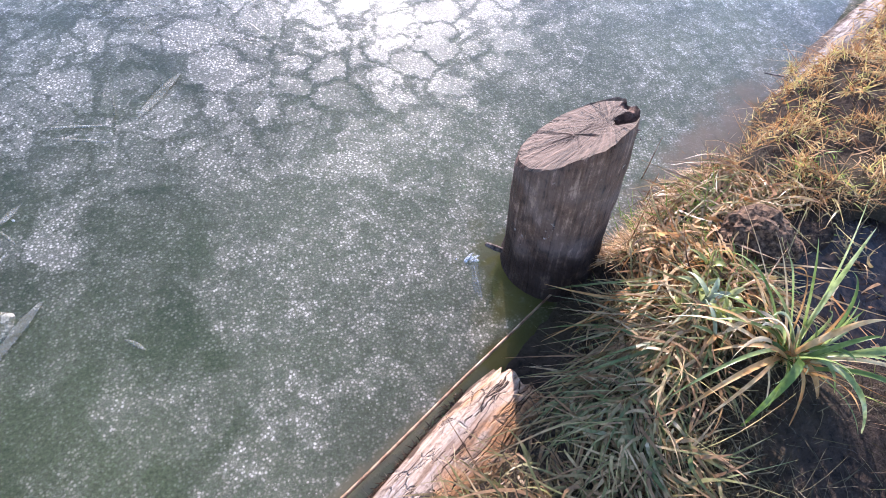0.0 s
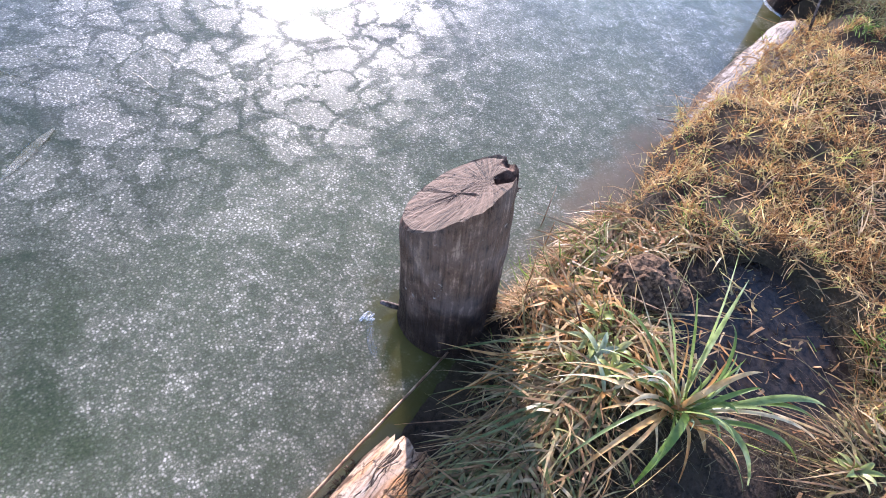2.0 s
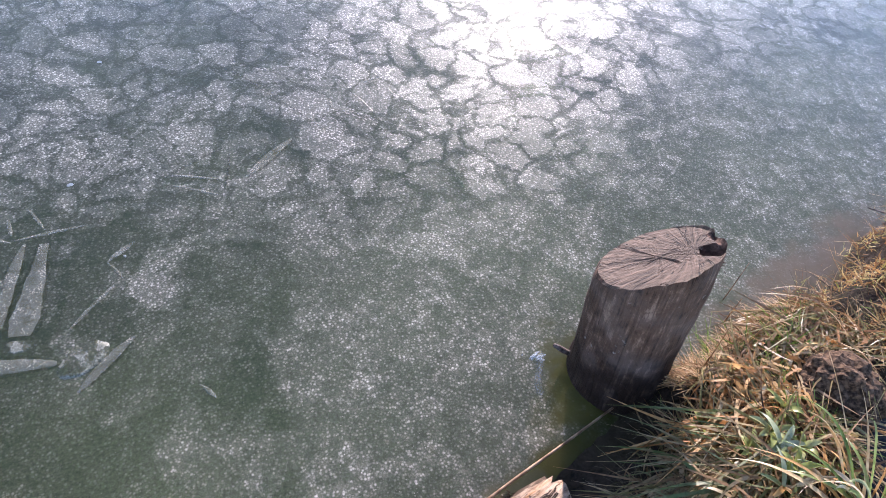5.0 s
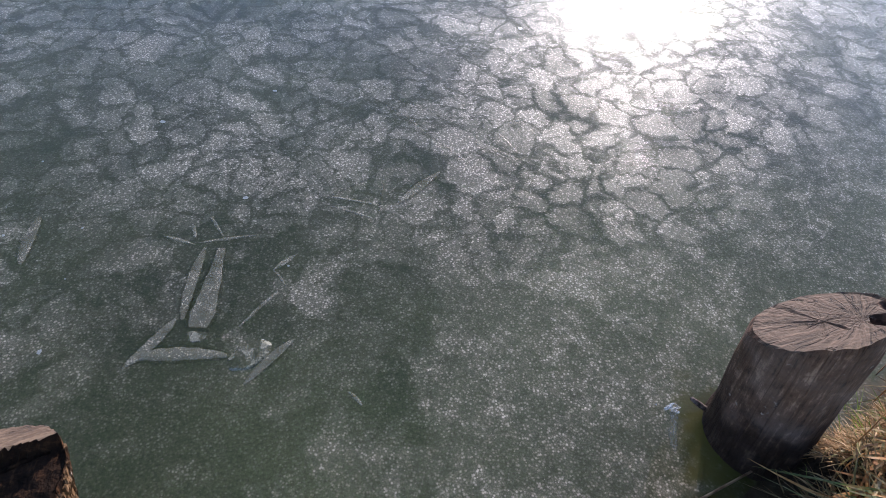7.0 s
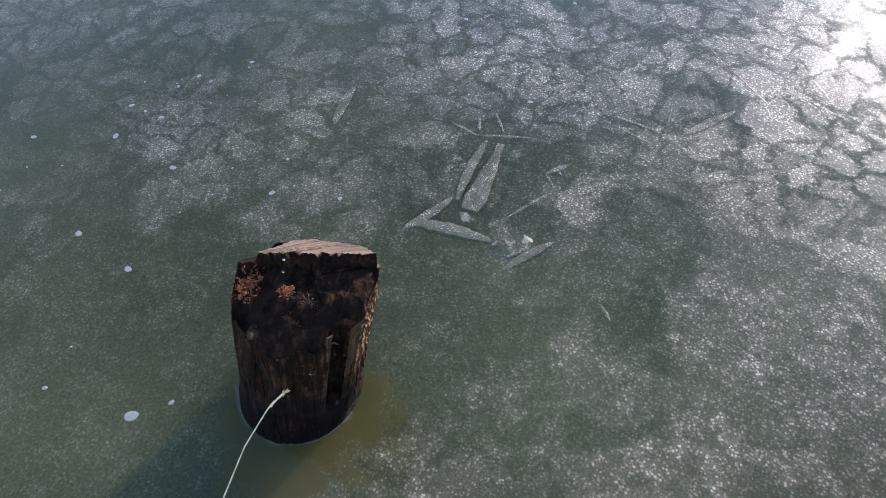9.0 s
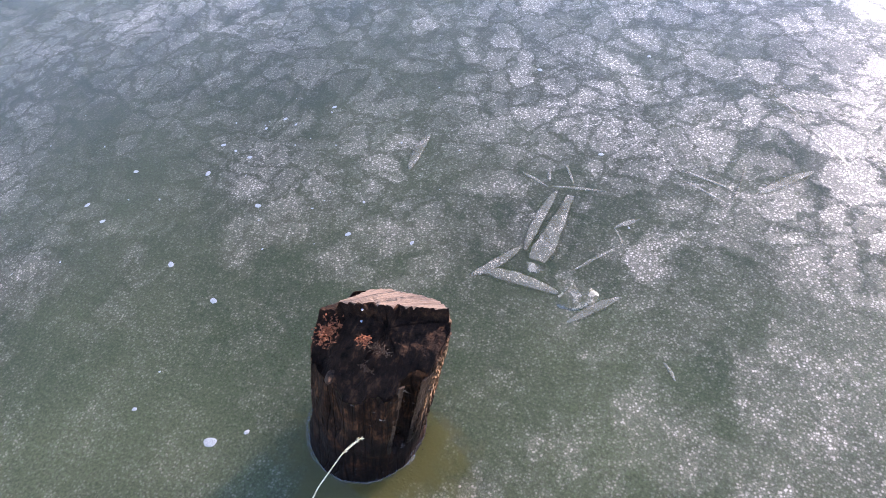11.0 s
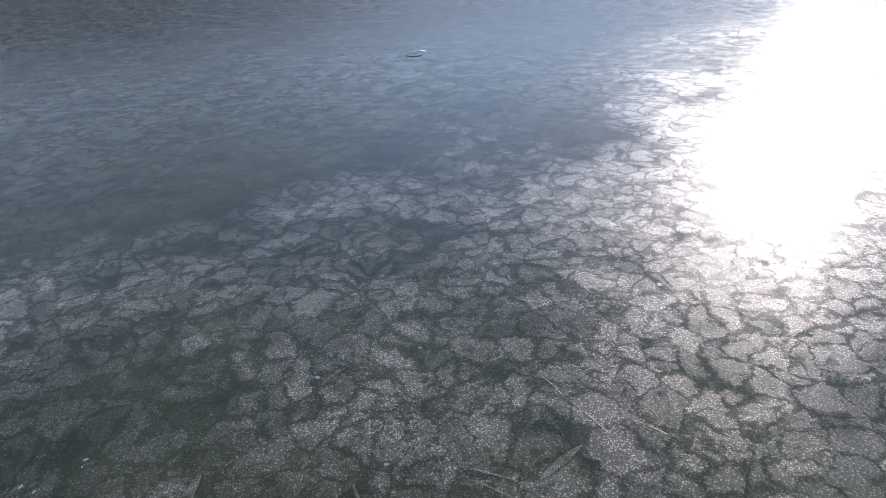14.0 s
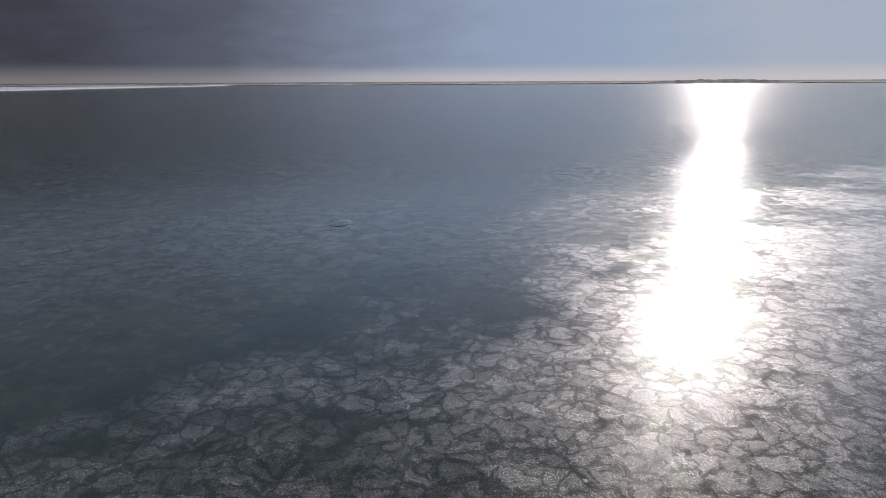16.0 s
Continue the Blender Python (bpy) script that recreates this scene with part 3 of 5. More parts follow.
def height(x, y):
    x, y = np.asarray(x, float), np.asarray(y, float)
    u, s = bank(x, y)
    log = np.maximum(1 - step(u, -0.02, 0.18), step(u, 1.45, 1.6) * (1 - step(u, 2.60, 2.75)))
    rise = (0.165 * step(s, 0.0, 0.09) + 0.085 * step(s, 0.1, 0.36)) * (1 - log) + log * 0.25 * step(s, 0.08, 0.34)
    rise = rise + (0.018 * wave(x, y, 9.0, 5) + 0.012 * wave(x, y, 40.0, 6)) * step(s, 0.03, 0.15) * (1 - step(np.abs(x), 30, 60))
    hollow = 1 - step(np.hypot((x - 1.86) / 0.33, (y - 0.775) / 0.30) + 0.22 * wave(x, y, 17.0, 8), 0.55, 1.05)
    rise = rise * (1 - hollow) + 0.185 * hollow
    rise = rise + 0.06 * np.exp(-((x - 1.68) ** 2 + (y - 1.02) ** 2) / 0.006)
    bed = -0.03 - 0.5 * np.clip(-s, 0, 1.2)
    land = np.where(s > 0, rise - 0.03 * (1 - step(s, 0.0, 0.04)), bed)
    beyond = 0.25 + 0.0 * y
    return np.where(y > 299.0, beyond, land)


def grid_axis(lo, hi, fine, far):
    core = np.arange(lo, hi + fine / 2, fine)
    out, gap = [], fine
    v = 0.0
    while v < far:
        gap *= 1.28
        v += gap
        out.append(v)
    return np.concatenate([(lo - np.array(out))[::-1], core, hi + np.array(out)])


def build_ground():
    xs, ys = grid_axis(-1.5, 5.5, 0.025, 900.0), grid_axis(-0.6, 3.0, 0.022, 900.0)
    ys = np.unique(np.concatenate([ys, (296.0, 298.9, 299.1, 303.0)]))
    gx, gy = np.meshgrid(xs, ys)
    gz = height(gx, gy)
    verts = np.stack([gx, gy, gz], -1).reshape(-1, 3)
    w = len(xs)
    i = np.arange((len(ys) - 1) * w).reshape(-1, w)[:, :-1].ravel()
    faces = np.stack([i, i + 1, i + w + 1, i + w], -1)
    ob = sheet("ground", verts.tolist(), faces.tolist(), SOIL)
    tagged(ob, "dark wet soil of the grassy lake bank and bed", "ground", kind="structure")


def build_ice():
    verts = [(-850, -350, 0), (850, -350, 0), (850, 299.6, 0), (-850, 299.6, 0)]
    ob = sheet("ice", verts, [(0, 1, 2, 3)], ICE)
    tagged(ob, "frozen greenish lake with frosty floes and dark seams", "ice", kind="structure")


def blob(name, centre, rx, ry, turn, z, material, seed, label, category, wobble=0.25, count=48, dome=0.0):
    """A flat, uneven pool or patch with a soft outline and a slight dome."""
    rng = np.random.default_rng(seed)
    a = np.linspace(0, 2 * math.pi, count, endpoint=False)
    r = 1 + wobble * sum(rng.uniform(-1, 1) * np.sin(k * a + rng.uniform(0, 6.28)) / k for k in range(2, 9))
    px, py = rx * r * np.cos(a), ry * r * np.sin(a)
    c, s = math.cos(turn), math.sin(turn)
    bm = bmesh.new()
    rings = [[bm.verts.new((f * (c * u - s * v), f * (s * u + c * v), dome * (1 - f * f))) for u, v in zip(px, py)] for f in (1.0, 0.75, 0.4)]
    low = [bm.verts.new((v.co.x, v.co.y, -0.004)) for v in rings[0]]
    for a1, b1 in ((low, rings[0]), (rings[0], rings[1]), (rings[1], rings[2])):
        for k in range(count):
            bm.faces.new((a1[k], a1[(k + 1) % count], b1[(k + 1) % count], b1[k]))
    bm.faces.new(rings[2])
    ob = part(name, smooth_all(bm), material)
    ob.location = (*centre, z)
    return tagged(ob, label, category)


# ---- timber ----
def timber(name, place, top, r_low, r_top, plane, bark, cut, label, category, seed, wedge=None, rough=0.008, count=72, hollows=(), broken=None, rot=None):
    """An upright post: bark skin with grooves, and a slanting sawn top. plane: mid height and slope in x and y.
    wedge: rotten bites at the rim; rot: a level, ragged rotten top in front of the cut."""
    rng = np.random.default_rng(seed)
    thing = tagged(empty(name, place), label, category)
    a = np.linspace(0, 2 * math.pi, count, endpoint=False)
    lobes = sum(rng.uniform(-1, 1) * np.sin(k * a + rng.uniform(0, 6.28)) / k for k in range(2, 6))
    groove = sum(rng.uniform(-1, 1) * np.sin(k * a + rng.uniform(0, 6.28)) for k in (9, 13, 17, 22)) / 4 + 0.5 * rng.uniform(-1, 1, count)
    shape = 1 + 0.035 * lobes + rough * groove
    mid, sx, sy = plane

    def level(px, py):
        """The height of the worn top over a point of the cut."""
        dx, dy = px - top[0], py - top[1]
        z = mid + sx * dx + sy * dy
        if wedge:
            for angle, width, drop, inner in wedge:
                turn = np.abs((np.arctan2(dy, dx) - angle + math.pi) % (2 * math.pi) - math.pi)
                z = z - drop * (1 - step(turn, width * 0.45, width)) * step(np.hypot(dx, dy) / r_top, inner, inner + 0.16) * (1 + 0.3 * wave(px, py, 120.0, seed))
        if rot:
            flat, lip, fall = rot
            worn = flat - fall * np.maximum(0, lip - dy) + 0.006 * wave(px, py, 70.0, seed) + 0.003 * wave(px, py, 190.0, seed + 1)
            front = step(0.042 + 0.34 * dx + 0.004 * wave(px, py, 150.0, seed) - dy, 0.0, 0.010)
            z = np.where(front > 0, z + (np.minimum(z, worn) - z) * front, z) - 0.030 * step(-dx, 0.116, 0.128) * (1 - front) - 0.018 * step(-dx, 0.085, 0.115) * front
        return z

    rim_x, rim_y = top[0] + r_top * shape * np.cos(a), top[1] + r_top * shape * np.sin(a)
    hgt = level(rim_x, rim_y) + 0.004 * rng.uniform(-1, 1, count)
    rings = []
    for f in np.concatenate([np.linspace(-0.25, 0.0, 3), np.linspace(0.04, 1.0, 30)]):
        z = np.full(count, f) if f < 0 else f * hgt
        k = np.clip(z / mid, 0, 1.3)
        r = (r_low + (r_top - r_low) * k + 0.010 * np.exp(-np.maximum(z, 0) / 0.05)) * shape
        r = r * (1 + 0.010 * np.sin(9 * a + 22 * z) * (f > 0)) * (1 - 0.02 * (f > 0.99))
        r = r * (1 + (0.010 * np.sin(4 * a + 13 * z) + 0.007 * np.sin(11 * a - 31 * z) + 0.005 * np.sin(7 * a + 57 * z)) * (f > 0))
        for at, wide, low, high, deep in hollows:
            turn = np.abs((a - at + math.pi) % (2 * math.pi) - math.pi)
            r = r - deep * (1 - step(turn, wide * 0.6, wide)) * step(z, low, low + 0.05) * (1 - step(z, high - 0.03, high)) * (1 + 0.3 * np.sin(31 * z + 5 * a))
        rings.append(list(zip(top[0] * k + r * np.cos(a), top[1] * k + r * np.sin(a), z)))
    bm, _ = ring_body(rings)
    part("bark", bm, bark, thing)
    # the sawn face, uneven, with radial drying cracks
    edge = np.array(rings[-1])
    heart = np.array((top[0], top[1], mid))
    bm = bmesh.new()
    cracks = [rng.uniform(0, 6.28) for _ in range(5)]
    rows = []
    for f in (0.999, 0.97, 0.92, 0.86, 0.79, 0.72, 0.65, 0.58, 0.5, 0.4, 0.28, 0.15, 0.06):
        p = heart + (edge - heart) * f
        inner = level(p[:, 0], p[:, 1]) + 0.0012 * rng.uniform(-1, 1, count)
        p[:, 2] = edge[:, 2] + 0.0005 if f > 0.99 else inner
        for n_crack, c in enumerate(cracks):
            turn = np.abs((a - c + math.pi) % (2 * math.pi) - math.pi)
            reach = (0.95, 0.45, 0.8, 0.35, 0.6)[n_crack]
            p[:, 2] -= (0.006 if n_crack < 2 else 0.003) * (turn < 0.045 + 0.05 * (0.4 - f) * (f < 0.4)) * (0.05 < f < reach)
        rows.append([bm.verts.new(q) for q in p])
    for p, q in zip(rows, rows[1:]):
        for k in range(count):
            face = bm.faces.new((p[k], p[(k + 1) % count], q[(k + 1) % count], q[k]))
            c = face.calc_center_median()
            face.material_index = int(mid + sx * (c.x - top[0]) + sy * (c.y - top[1]) - c.z > 0.004)
    bm.faces.new(rows[-1]).material_index = int(rot is not None)
    part("cut_face", bm, cut, thing, "sawn end grain with drying cracks").data.materials.append(broken or HOLLOW)
    return thing


def splinters(parent, name, place, spread, material, seed, count=26, size=0.018):
    """A ragged clump of broken wood fibres."""
    rng = np.random.default_rng(seed)
    bm = bmesh.new()
    for _ in range(count):
        c = np.array(place) + rng.normal(0, 1, 3) * spread
        way = Vector(rng.normal(0, 1, 3) + (0, 0, 0.8)).normalized()
        side = way.orthogonal().normalized() * size * rng.uniform(0.12, 0.3)
        other = way.cross(side).normalized() * size * rng.uniform(0.08, 0.2)
        c = Vector(c)
        tip = c + way * size * rng.uniform(0.5, 1.3)
        base = [bm.verts.new(c + v) for v in (side, other, -side, -other)]
        t = bm.verts.new(tip)
        for k in range(4):
            bm.faces.new((base[k], base[(k + 1) % 4], t))
        bm.faces.new(base[::-1])
    return tagged(part(name, bm, material, parent), kind="stuff")


def tube(points, radii, sides=7):
    pts = [Vector(p) for p in points]
    rings = []
    for k, p in enumerate(pts):
        way = (pts[min(k + 1, len(pts) - 1)] - pts[max(k - 1, 0)]).normalized()
        a = way.orthogonal().normalized()
        b = way.cross(a)
        rings.append([p + (a * math.cos(t) + b * math.sin(t)) * radii[k] for t in np.linspace(0, 2 * math.pi, sides, endpoint=False)])
    bm, loops = ring_body(rings)
    bm.faces.new(loops[-1])
    return bm


def bark_strip(pile, angle, wide, low, seed, material=None, even=0.0):
    """A ragged strip of wood standing a little proud of the second pile's side; its usual tan paints a sunlit edge."""
    rng = np.random.default_rng(seed)
    rim = min(0.49, 0.540 + 0.147 * (0.25 * math.cos(angle) - 0.86 * math.sin(angle)))
    bm = bmesh.new()
    rows = []
    for z in np.linspace(low, rim * rng.uniform(0.90, 0.97), 34):
        k = z / 0.540
        r = 0.150 - 0.003 * k
        way = Vector((math.cos(angle), math.sin(angle), 0))
        side = Vector((-way.y, way.x, 0))
        mid = Vector((0.128 * k, 0.041 * k, z)) + way * (r - 0.003) + side * 0.0012 * rng.uniform(-1, 1)
        w, t = wide * (rng.uniform(0.30, 0.62) * (1 - even) + 0.5 * even), 0.003 + 0.005 * rng.uniform(0, 1) * (1 - 0.6 * even)
        rows.append([bm.verts.new(p) for p in (mid - side * w, mid - side * w * 0.7 + way * t, mid + side * w * 0.6 + way * t * 0.8, mid + side * w)])
    for p, q in zip(rows, rows[1:]):
        for k in range(3):
            bm.faces.new((p[k], p[k + 1], q[k + 1], q[k]))
    bm.faces.new(rows[0]), bm.faces.new(rows[-1][::-1])
    return part("bark_strip", bm, material or PILE_SUNLIT, pile, "brown fibrous slab of wood" if material else "fibrous strip of tan wood, coloured as if sunlit")


def build_timber():
    stump = timber("tree_stump", (1.276, 1.248, 0.0), (-0.050, 0.026), 0.128, 0.126, (0.472, 0.55, -0.73), STUMP_BARK, STUMP_CUT,
                   "weathered grey-brown wooden stump with slanting sawn top", "stump", 11, ((-0.62, 0.24, 0.040, 0.50), (-0.20, 0.30, 0.020, 0.72)), 0.004)
    splinters(stump, "rotten_hollow", (0.030, -0.040, 0.512), (0.012, 0.009, 0.003), HOLLOW, 5, 26, 0.010)
    part("branch_stub", smooth_all(tube([(-0.105, 0.058, 0.004), (-0.128, 0.064, 0.020), (-0.140, 0.066, 0.029), (-0.154, 0.070, 0.040), (-0.168, 0.074, 0.050)], [0.0095, 0.0075, 0.0085, 0.0070, 0.0055], 9)), TWIG, stump, "short knotty broken branch")
    pile = timber("wooden_pile", (-0.480, 0.920, 0.0), (0.128, 0.041), 0.150, 0.147, (0.540, 0.25, -0.86), PILE_BARK, PILE_CUT,
                  "dark wet rotting pile with pale cut top standing in ice", "pile", 21, None, 0.013, 108, ((5.72, 0.20, 0.10, 0.62, 0.032), (4.55, 0.16, 0.20, 0.52, 0.012), (5.15, 0.14, 0.25, 0.55, 0.010), (4.1, 0.2, 0.3, 0.45, 0.010)), BLACK_ROT, (0.474, -0.02, 0.40))
    for k, (angle, wide, low) in enumerate(((-0.22, 0.012, 0.16), (-0.08, 0.016, 0.06), (0.09, 0.013, 0.10), (0.24, 0.018, 0.03), (0.40, 0.014, 0.07), (0.54, 0.016, 0.02), (0.16, 0.010, 0.20), (0.01, 0.009, 0.25), (0.33, 0.010, 0.15), (-0.15, 0.008, 0.30))):
        bark_strip(pile, angle, wide, low, 71 + k)
    for k, (angle, wide, low) in enumerate(((-0.30, 0.040, 0.13), (-0.12, 0.034, 0.09), (-0.76, 0.013, 0.10))):
        bark_strip(pile, angle, wide, low, 91 + k, PILE_MID, 0.8)
    splinters(pile, "rotten_edge", (0.012, -0.012, 0.470), (0.009, 0.015, 0.010), ROT, 6, 190, 0.010)
    splinters(pile, "rotten_tuft", (0.110, -0.012, 0.498), (0.007, 0.006, 0.006), ROT, 7, 60, 0.011)
    splinters(pile, "rotten_tuft", (0.140, -0.016, 0.494), (0.014, 0.006, 0.005), PILE_MID, 8, 70, 0.009)
    splinters(pile, "rotten_tuft", (0.128, -0.050, 0.455), (0.006, 0.005, 0.016), PILE_MID, 9, 40, 0.009)
    splinters(pile, "rime_crust", (0.150, 0.000, 0.030), (0.010, 0.022, 0.016), RIME_THIN, 12, 90, 0.010)
    part("knot", smooth_all(tube([(0.052, -0.070, 0.428), (0.056, -0.092, 0.436), (0.060, -0.100, 0.440)], [0.012, 0.009, 0.004], 9)), PILE_MID, pile, "small broken knot on the wet face")
    rng = np.random.default_rng(17)
    for at in ((0.024, 0.050, 0.488), (0.031, 0.047, 0.494), (0.066, 0.052, 0.497), (0.071, 0.034, 0.482), (0.168, 0.074, 0.470)):
        bm = bmesh.new()
        bmesh.ops.create_icosphere(bm, subdivisions=2, radius=0.0030)
        for v in bm.verts:
            v.co = Vector((v.co.x * rng.uniform(0.7, 1.5), v.co.y * 0.8, v.co.z * 0.5)) * (1 + 0.4 * noise.noise(v.co * 500))
        part("rime_fleck", bm, RIME_SOFT, pile, "white fleck of rime").location = at
    timber("wooden_post", (3.88, 2.165, 0.0), (0.0, 0.0), 0.150, 0.142, (0.52, 0.2, -0.5), PILE_BARK, STUMP_CUT,
           "dark wooden post frozen in beside the far log", "post", 31)
    for name, place, r, sweep in (("ice_collar", (-0.480, 0.920), 0.166, (3.0, 6.1)), ("ice_collar", (3.88, 2.165), 0.165, (2.2, 4.4))):
        rng = np.random.default_rng(4)
        bm = bmesh.new()
        rows = []
        for a in np.linspace(*sweep, 34):
            w = 0.008 * (0.5 + rng.uniform(0, 1)) * (1.5 if place[0] > 2 else 0.15)
            q = r + 0.003 * rng.uniform(-1, 1)
            rows.append([bm.verts.new((place[0] + t * math.cos(a), place[1] + t * math.sin(a), z)) for t, z in ((q - 0.012, 0.002), (q - 0.006, 0.004 * (1 + rng.uniform(0, 1))), (q + w * 0.4, 0.004), (q + w, 0.001))])
        for p, q in zip(rows, rows[1:]):
            for k in range(3):
                bm.faces.new((p[k], p[k + 1], q[k + 1], q[k]))
        tagged(part(name, smooth_all(bm), RIME_SOFT if place[0] > 2 else RIME_THIN), "thin white rim of ice round a pile", "ice collar")


def log(name, start, end, r, material, label, seed, flat=0.25):
    """A half-buried trunk: knotty, split along the grain, with broken ends. Its z runs along the trunk."""
    rng = np.random.default_rng(seed)
    a0, b0 = Vector(start), Vector(end)
    long = (b0 - a0).length
    count = 40
    a = np.linspace(0, 2 * math.pi, count, endpoint=False)
    ridge = sum(rng.uniform(-1, 1) * np.sin(k * a + rng.uniform(0, 6.28)) / k ** 0.6 for k in range(2, 12))
    rings = []
    for f in np.linspace(0, 1, 44):
        z = f * long
        taper = 1 - 0.05 * math.sin(6 * f + seed) - 0.16 * max(0.0, (f - 0.955) / 0.045) ** 2
        knot = 0.03 * math.sin(17 * f + seed) + 0.02 * math.sin(41 * f)
        rr = r * taper * (1 + 0.05 * ridge + knot * np.sin(2 * a + 4 * f) + 0.02 * rng.uniform(-1, 1, count))
        rings.append(list(zip(rr * np.cos(a), rr * np.sin(a) * (1 - flat * (np.sin(a) > 0)), np.full(count, z) + 0.012 * rng.uniform(-1, 1, count) * (f in (0.0, 1.0)))))
    bm, loops = ring_body(rings)
    bm.faces.new(loops[-1])
    ob = part(name, bm, material)
    way = (b0 - a0).normalized()
    y = Vector((0, 0, 1)) - way * way.z
    y.normalize()
    x = y.cross(way)
    ob.matrix_world = Matrix.Translation(a0) @ Matrix((x, y, way)).transposed().to_4x4()
    return tagged(ob, label, "log")


def build_logs():
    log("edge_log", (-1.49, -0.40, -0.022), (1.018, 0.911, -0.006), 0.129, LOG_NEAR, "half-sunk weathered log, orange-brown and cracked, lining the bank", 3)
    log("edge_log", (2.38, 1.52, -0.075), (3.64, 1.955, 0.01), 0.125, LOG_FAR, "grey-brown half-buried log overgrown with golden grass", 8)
    rod = [(0.10, 0.672, 0.004), (0.35, 0.775, 0.007), (0.62, 0.885, 0.010), (0.90, 1.005, 0.016), (1.05, 1.065, 0.022), (1.22, 1.135, 0.028)]
    tagged(part("reed_stalk", smooth_all(tube(rod, [0.004, 0.004, 0.0042, 0.004, 0.0035, 0.003])), REED), "long thin brown reed stalk lying along the waterline", "stalk")
    tagged(part("twig", smooth_all(tube([(2.50, 1.50, 0.12), (2.46, 1.56, 0.10), (2.42, 1.63, 0.07), (2.40, 1.66, 0.06)], [0.004, 0.004, 0.003, 0.002])), TWIG), "thin dark twig caught in the bank grass", "twig")
    tagged(part("twig", smooth_all(tube([(3.40, 1.82, 0.17), (3.40, 1.86, 0.30), (3.47, 1.92, 0.44), (3.50, 1.93, 0.66)], [0.006, 0.005, 0.004, 0.003])), TWIG), "thin bare twig standing at the log", "twig")


# ---- ice details ----
def leaf_strip(a, b, width, bow, z, seed, blunt=0.0):
    """A long, slightly bowed leaf outline lying flat from a to b; blunt: how wide its first end stays."""
    rng = np.random.default_rng(seed)
    a, b = np.array(a), np.array(b)
    way = b - a
    side = np.array((-way[1], way[0])) / np.linalg.norm(way)
    bm = bmesh.new()
    rows = []
    for f in np.linspace(0, 1, 19):
        mid = a + way * f + side * bow * 4 * f * (1 - f)
        full = blunt * (1 - 0.72 * f) * min(1.0, 0.6 + 6 * f) if blunt else max(0.06, math.sin(math.pi * min(1, f * 0.94 + 0.03)) ** 0.6)
        w = width * full * (1 + 0.14 * rng.uniform(-1, 1)) / 2
        rows.append([bm.verts.new((*(mid + side * w * k), z + h)) for k, h in ((-1, -0.0006), (-0.85, 0.0), (0, 0.0), (0.85, 0.0), (1, -0.0006))])
    for p, q in zip(rows, rows[1:]):
        for k in range(4):
            bm.faces.new((p[k], p[k + 1], q[k + 1], q[k]))
    return smooth_all(bm)


def frost_leaf(a, b, width, bow, z, seed, blunt=0.0):
    leaf = tagged(part("frost_leaf", leaf_strip(a, b, width, bow, z, seed, blunt), FROST), "pale frost-covered leaf frozen flat in dark ice", "frost leaf", "frosted leaves in the ice")
    part("dark_rim", leaf_strip(a, b, width * 1.35 + 0.006, bow, z - 0.0007, seed, blunt), SUNKEN, leaf, "dark clear rim of ice round the leaf")
    return leaf


